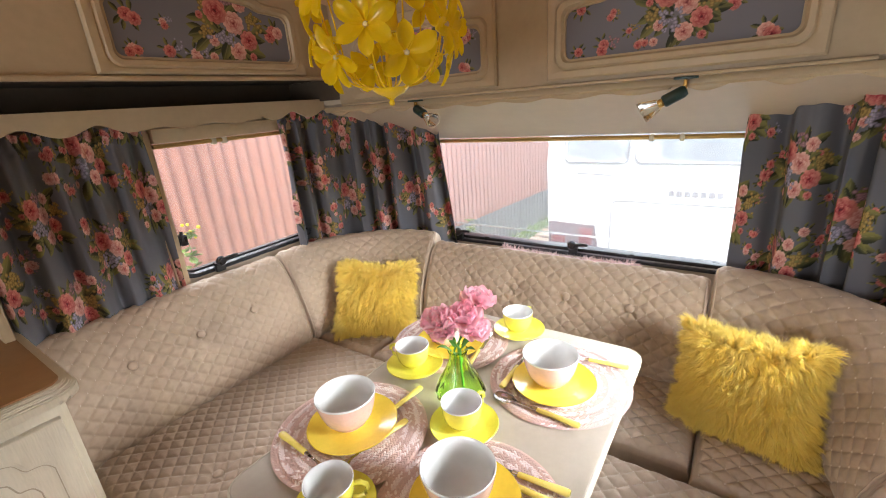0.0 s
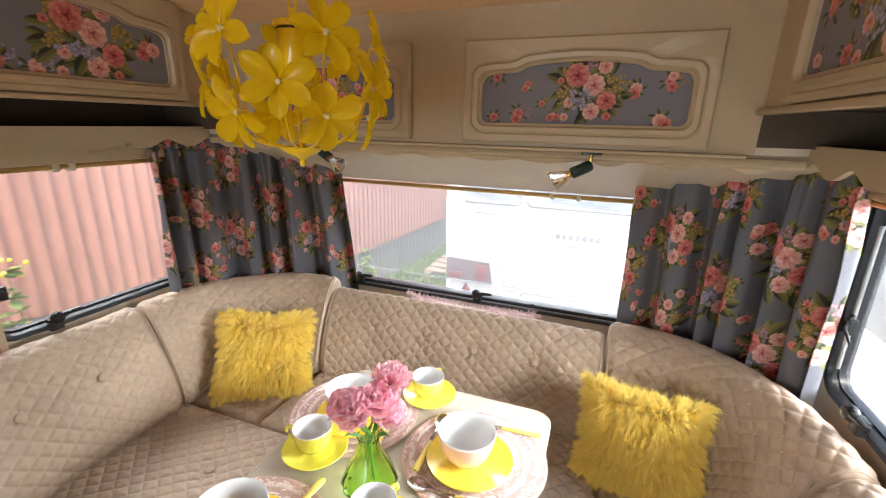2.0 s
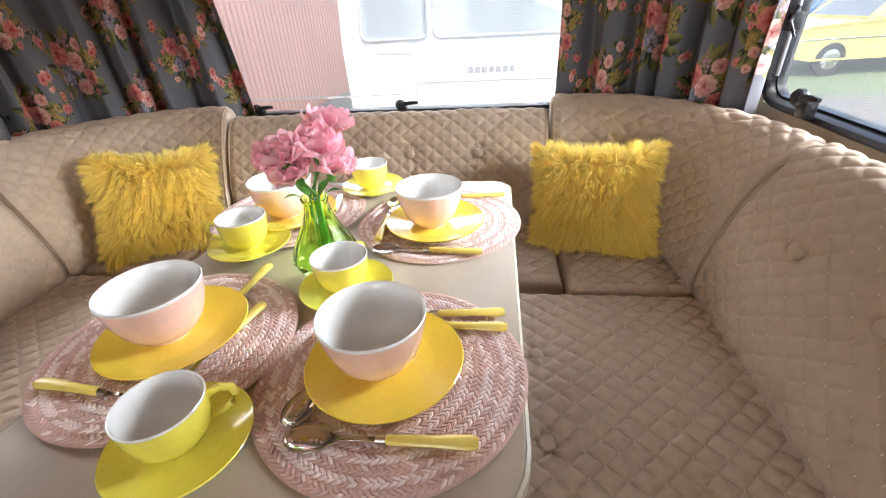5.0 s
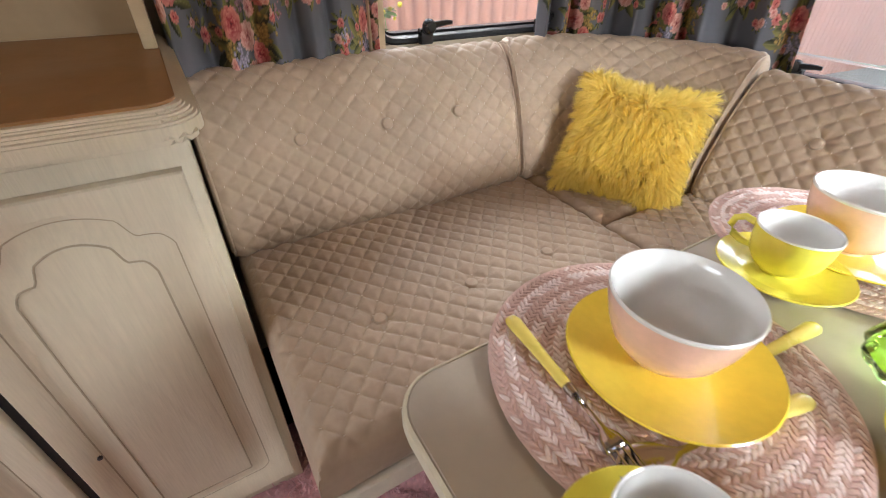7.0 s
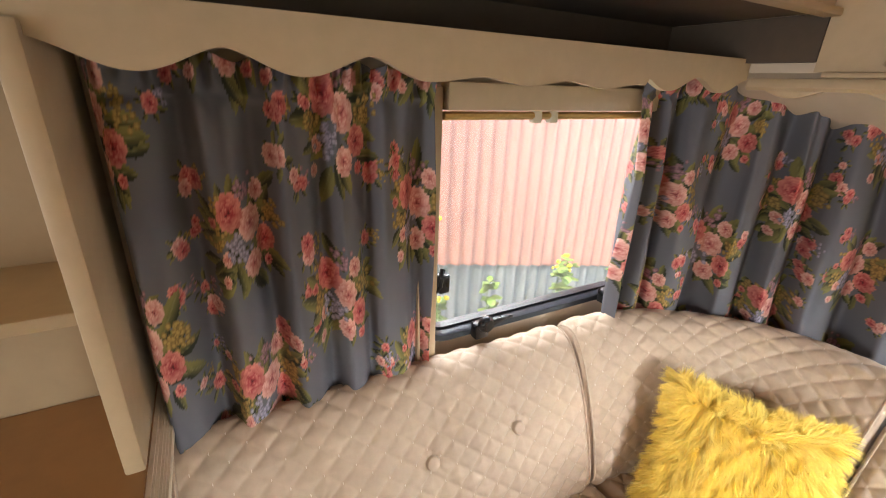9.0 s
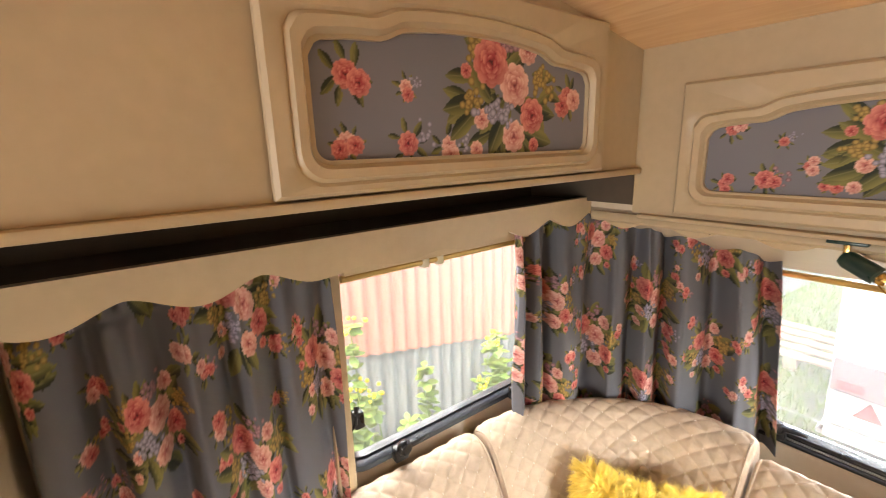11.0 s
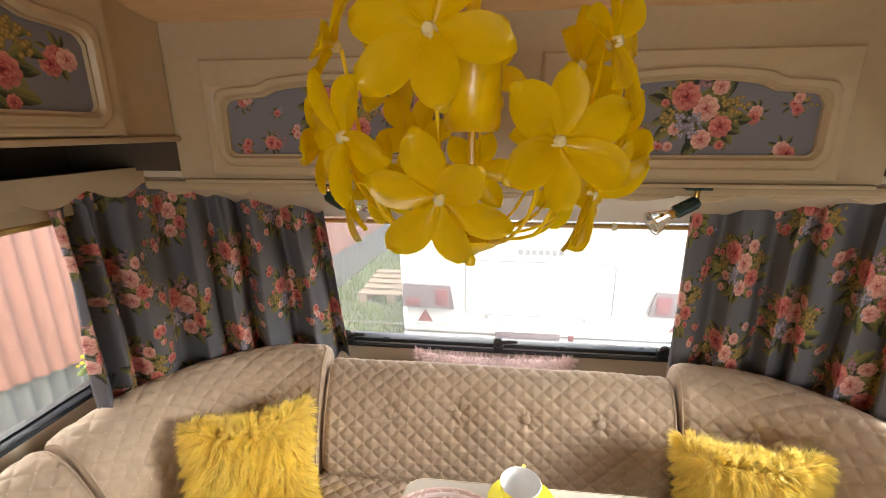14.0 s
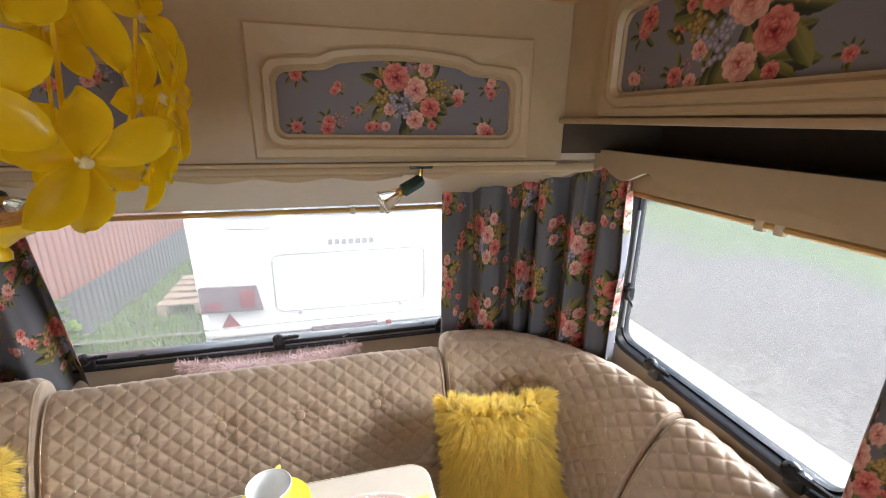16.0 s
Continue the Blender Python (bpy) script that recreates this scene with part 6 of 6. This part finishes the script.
for k, (x, y, h, fl) in enumerate(((-1.85, 3.32, 1.22, 1), (-2.0, 3.50, 0.78, 1), (-1.9, 3.72, 0.72, 0), (-2.05, 3.95, 0.80, 0), (-1.95, 4.22, 0.85, 1), (-2.1, 4.5, 0.82, 0), (-1.9, 4.75, 0.75, 0), (-2.0, 5.05, 0.85, 1), (-1.75, 3.50, 0.55, 0), (-1.8, 3.98, 0.58, 0), (-1.75, 4.45, 0.55, 0), (-2.0, 3.15, 0.70, 0), (-2.0, 5.6, 0.6, 0), (-1.9, 6.4, 0.5, 0))):
    weed(x, y, h + 0.12, 60 + k, fl)

# grass blades on the verge between wall and van
V, F = [], []
rs = np.random.RandomState(9)
for _ in range(5200):
    x, y = rs.uniform(-2.3, -0.75), rs.uniform(4.4, 10.5)
    h = rs.uniform(0.05, 0.16)
    a = rs.uniform(0, 6.28)
    dx, dy = 0.006 * math.cos(a), 0.006 * math.sin(a)
    lx_, ly_ = rs.normal(0, 0.03, 2)
    b0 = len(V)
    V += [(x - dx, y - dy, GZ), (x + dx, y + dy, GZ), (x + lx_, y + ly_, GZ + h)]
    F.append((b0, b0 + 1, b0 + 2))
me = bpy.data.meshes.new("grass")
me.from_pydata(V, [], F)
solo("grass", me, WEED, "rough grass verge along the iron wall", "grass", "stuff", smooth=False)

# ---- the neighbouring caravan ----
VAN = mat("white_van_panel", (0.62, 0.63, 0.63), 0.3, var=0.04, scale=2, coat=0.3)
VAN_GLASS = mat("tinted_van_window", (0.36, 0.40, 0.43), 0.08, var=0.08, scale=2, coat=0.5)
RED_LENS = mat("red_lens", (0.20, 0.05, 0.05), 0.15, var=0.1, scale=20, coat=0.5)
GREY_LENS = mat("smoked_lens", (0.16, 0.12, 0.13), 0.2, var=0.15, scale=20, coat=0.4)
LETTER = mat("dark_grey_lettering", (0.22, 0.22, 0.23), 0.4, var=0.1)
SEALANT = mat("grey_seal", (0.30, 0.31, 0.32), 0.5, var=0.1)
VY = 5.58
van = thing("caravan", (0.4, VY + 2, GZ), "white touring caravan parked close in front", "caravan")
prof = [(VY, 0.02), (VY, 0.86), (VY + 0.06, 1.15), (VY + 0.20, 1.62), (VY + 0.40, 1.86), (VY + 1.0, 1.95), (VY + 4.4, 1.95), (VY + 4.4, -0.08), (VY + 0.08, -0.08), (VY + 0.02, -0.05)]
part("body", extrude_poly(prof, "x", -0.66, 1.50, 0.03), VAN, van)
for x0, x1 in ((-0.545, -0.085), (-0.045, 0.90), (0.94, 1.38)):
    z0, z1 = 0.885, 1.40
    b = bmesh.new()
    yl = lambda z: VY + (z - 0.86) * 0.235 - 0.012 if z > 0.86 else VY
    for off, g in ((0.0, 0.0),):
        vs_ = [b.verts.new((x, yl(z) - off, z)) for x, z in [((x0 + x1) / 2 + px, (z0 + z1) / 2 + pz) for px, pz in ring_loop(x1 - x0, z1 - z0, 0.05)]]
        b.faces.new(vs_)
    bmesh.ops.solidify(b, geom=b.faces[:], thickness=0.012)
    w_ = part("window", b, VAN_GLASS, van, "grey tinted window")
    rim = [((x0 + x1) / 2 + px, yl((z0 + z1) / 2 + pz) - 0.006, (z0 + z1) / 2 + pz) for px, pz in ring_loop(x1 - x0, z1 - z0, 0.05)]
    part("window_seal", tube(rim + rim[:1], 0.010, 6), SEALANT, w_)
loop = [(0.335 + x, VY - 0.001, 0.395 + z) for x, z in ring_loop(1.06, 0.42, 0.05)]
part("hatch_seal", tube(loop + loop[:1], 0.005, 6), SEALANT, van)
for i in range(7):
    x = 0.178 + i * 0.0475
    part("letter_block", box(x, x + 0.034, VY - 0.004, VY - 0.0002, 0.654, 0.695, 0.0015), LETTER, van, "plain dark badge block", smooth=False)
for s, xc in ((-1, -0.47), (1, 1.30)):
    pl = [(xc - 0.19, 0.235), (xc + 0.19, 0.225), (xc + 0.16 if s < 0 else xc + 0.19, 0.40), (xc - 0.19 if s < 0 else xc - 0.15, 0.41)]
    cl = part("tail_light", extrude_poly(pl, "y", VY - 0.03, VY + 0.001, 0.004), GREY_LENS, van, "dark tail light cluster")
    part("red_lens", box(xc + (0.05 if s < 0 else -0.15), xc + (0.15 if s < 0 else -0.05), VY - 0.036, VY - 0.0302, 0.25, 0.38, 0.004), RED_LENS, cl, "red lens")
    part("red_lens", box(xc - (0.17 if s < 0 else -0.05), xc - (0.06 if s < 0 else -0.16), VY - 0.035, VY - 0.0302, 0.245, 0.30, 0.004), RED_LENS, cl, "red lens")
    xr = -0.50 if s < 0 else 1.33
    part("reflector", extrude_poly([(xr - 0.06, 0.105), (xr + 0.06, 0.105), (xr, 0.205)], "y", VY - 0.008, VY - 0.0002), RED_LENS, van, "red triangular reflector")
part("bumper", box(-0.655, 1.495, VY - 0.05, VY + 0.02, 0.045, 0.085, 0.01), VAN, van)
part("bumper", box(-0.655, 1.495, VY - 0.06, VY + 0.02, -0.04, 0.025, 0.012), VAN, van)
part("number_plate", box(0.03, 0.50, VY - 0.064, VY - 0.0602, -0.035, 0.075, 0.002), GREY_LENS, van, "dark number plate holder")
part("marker_light", box(0.56, 0.60, VY - 0.066, VY - 0.0602, -0.02, 0.07, 0.003), RED_LENS, van, "red marker light")
for x in (-0.04, 0.68):
    part("hatch_catch", lathe([(0, 0), (0.014, 0), (0.014, 0.008), (0, 0.012)], 12, m=pose(x, VY, 0.165, 90)), SEALANT, van)
part("grab_handle", tube([(-0.45, VY, 0.81), (-0.44, VY - 0.04, 0.81), (-0.20, VY - 0.04, 0.80), (-0.19, VY, 0.80)], 0.008, 8), SEALANT, van)
for x in (-0.5, 1.34):
    w_ = part("wheel", lathe([(0, -0.08), (0.17, -0.08), (0.29, -0.07), (0.30, 0), (0.29, 0.07), (0.17, 0.08), (0, 0.08)], 28, m=pose(x, VY + 2.2, GZ + 0.30, 0, 90)), BLACK, van, "black tyre")

# pallet leaning by the verge
PAL = wood("grey_pallet_wood", (0.30, 0.24, 0.17), (0.50, 0.42, 0.32), 6, (1, 12, 12), 0.8)
pt = thing("wooden_pallet", (-1.25, 7.6, GZ), "weathered wooden pallets lying on the grass", "pallet")
for lv in range(1):
    z = GZ + lv * 0.14
    for k in range(5):
        part("slat", box(-1.60, -0.80, 7.3 + k * 0.2, 7.42 + k * 0.2, z + 0.115, z + 0.137, 0.003), PAL, pt)
    for k in range(3):
        part("bearer", box(-1.60 + k * 0.35, -1.50 + k * 0.35, 7.3, 8.22, z + 0.0, z + 0.1149, 0.003), PAL, pt)

# ---- parked cars ----
YEL = mat("pale_yellow_car_paint", (0.72, 0.60, 0.16), 0.3, var=0.08, scale=3, coat=0.6)
BLU = mat("blue_car_paint", (0.03, 0.11, 0.33), 0.3, var=0.1, scale=3, coat=0.6)
CHROME = mat("dull_chrome", (0.55, 0.55, 0.55), 0.25, 1.0, var=0.1)


def car(at, rot, paint_, label):
    """A boxy saloon. Local: front to -x, origin on the ground at the middle."""
    t = thing("car", (0, 0, 0), label, "car", "parked cars")
    hw = 0.80
    lower = [(-2.05, 0.35), (-2.08, 0.55), (-2.02, 0.80), (-1.85, 0.86), (-0.75, 0.92), (1.25, 0.92), (1.95, 0.86), (2.05, 0.70), (2.05, 0.35), (1.65, 0.28), (-1.7, 0.28)]
    part("body", extrude_poly(lower, "y", -hw, hw, 0.03), paint_, t)
    b = bmesh.new()
    base = [(-0.78, 0.915), (1.30, 0.915)]
    roof = [(-0.22, 1.36), (0.95, 1.36)]
    vv = {}
    for nm_, y in (("a", -hw + 0.03), ("b", hw - 0.03)):
        vv[nm_] = [b.verts.new((x, y, z)) for x, z in base] + [b.verts.new((x, y * 0.84, z)) for x, z in roof]
    A, B = vv["a"], vv["b"]
    for f in ((A[0], A[1], A[3], A[2]), (B[0], B[2], B[3], B[1]), (A[2], A[3], B[3], B[2]), (A[0], A[2], B[2], B[0]), (A[1], B[1], B[3], A[3]), (A[0], B[0], B[1], A[1])):
        b.faces.new(f)
    bmesh.ops.bevel(b, geom=b.edges[:], offset=0.03, segments=2, affect="EDGES")
    part("roof", b, paint_, t)
    for sgn in (-1, 1):
        for x0, x1, r0, r1 in ((-0.62, 0.20, -0.20, 0.22), (0.28, 1.12, 0.30, 0.86)):
            b = bmesh.new()
            q = [(x0, 0.95), (x1, 0.95), (r1, 1.30), (r0, 1.30)]
            b.faces.new([b.verts.new((x, sgn * (hw - 0.022 - (z - 0.915) * 0.272), z)) for x, z in q])
            bmesh.ops.solidify(b, geom=b.faces[:], thickness=0.012)
            part("side_window", b, VAN_GLASS, t, "tinted side window")
        part("trim_strip", box(-1.95, 1.95, sgn * hw - 0.008, sgn * hw + 0.008, 0.62, 0.645, 0.003), CHROME, t)
        for x in (0.24,):
            part("door_gap", box(x - 0.006, x + 0.006, sgn * hw - 0.004, sgn * hw + 0.002, 0.34, 0.90), BLACK, t)
    for nm_, pts in (("windscreen", [(-0.73, 0.96), (-0.27, 1.31)]), ("rear_window", [(1.25, 0.96), (1.00, 1.31)])):
        b = bmesh.new()
        (x0, z0), (x1, z1) = pts
        o = -0.012 if x0 < 0 else 0.012
        b.faces.new([b.verts.new(p) for p in ((x0 + o, -0.66, z0), (x0 + o, 0.66, z0), (x1 + o, 0.56, z1), (x1 + o, -0.56, z1))])
        bmesh.ops.solidify(b, geom=b.faces[:], thickness=0.012)
        part(nm_, b, VAN_GLASS, t)
    part("bumper", box(-2.16, -2.04, -0.78, 0.78, 0.40, 0.52, 0.02), CHROME, t)
    part("bumper", box(2.04, 2.14, -0.78, 0.78, 0.40, 0.52, 0.02), CHROME, t)
    for y in (-0.6, 0.6):
        part("headlight", lathe([(0, 0), (0.09, 0), (0.085, 0.03), (0, 0.04)], 16, m=pose(-2.07, y, 0.68, 0, -90)), CHROME, t)
    for x in (-1.30, 1.22):
        for sgn in (-1, 1):
            w = part("wheel", lathe([(0, -0.08), (0.19, -0.08), (0.28, -0.07), (0.295, -0.03), (0.295, 0.03), (0.28, 0.07), (0.19, 0.08), (0, 0.08)], 28, m=pose(x, sgn * 0.735, 0.295, 90)), BLACK, t, "black tyre")
            part("rim", lathe([(0, -0.088), (0.15, -0.088), (0.17, -0.081), (0.17, 0.081), (0.15, 0.088), (0, 0.088)], 20, m=pose(x, sgn * 0.735, 0.295, 90)), CHROME, w, "dull metal rim")
    t.matrix_basis = pose(*at, 0, 0, rot)
    return t


car((7.62, 12.6, GZ), 8, YEL, "old pale yellow saloon car on the grass")
car((8.6, 16.0, GZ), 4, BLU, "blue car standing behind the yellow one")

# a far hedge closes the yard
HEDGE = mat("far_hedge", (0.07, 0.11, 0.035), 0.8, var=0.4, scale=2.0, bump=0.5, bscale=8)
nn = 160
P = np.zeros((10, nn, 3))
for j in range(10):
    for i in range(nn):
        a = radians(-75 + 200 * i / (nn - 1))
        bul = noise.noise((i * 0.35, j * 0.6, 2)) * 1.6
        r = 42 - 2.2 * math.sin(math.pi * j / 9) + bul
        P[j, i] = (r * math.cos(a), 3 + r * math.sin(a), GZ + (2.8 + 1.3 * noise.noise((i * 0.22, 0, 5))) * j / 9)
solo("backdrop", grid_mesh("backdrop", P), HEDGE, "far dark green hedge round the yard", "hedge", "structure")
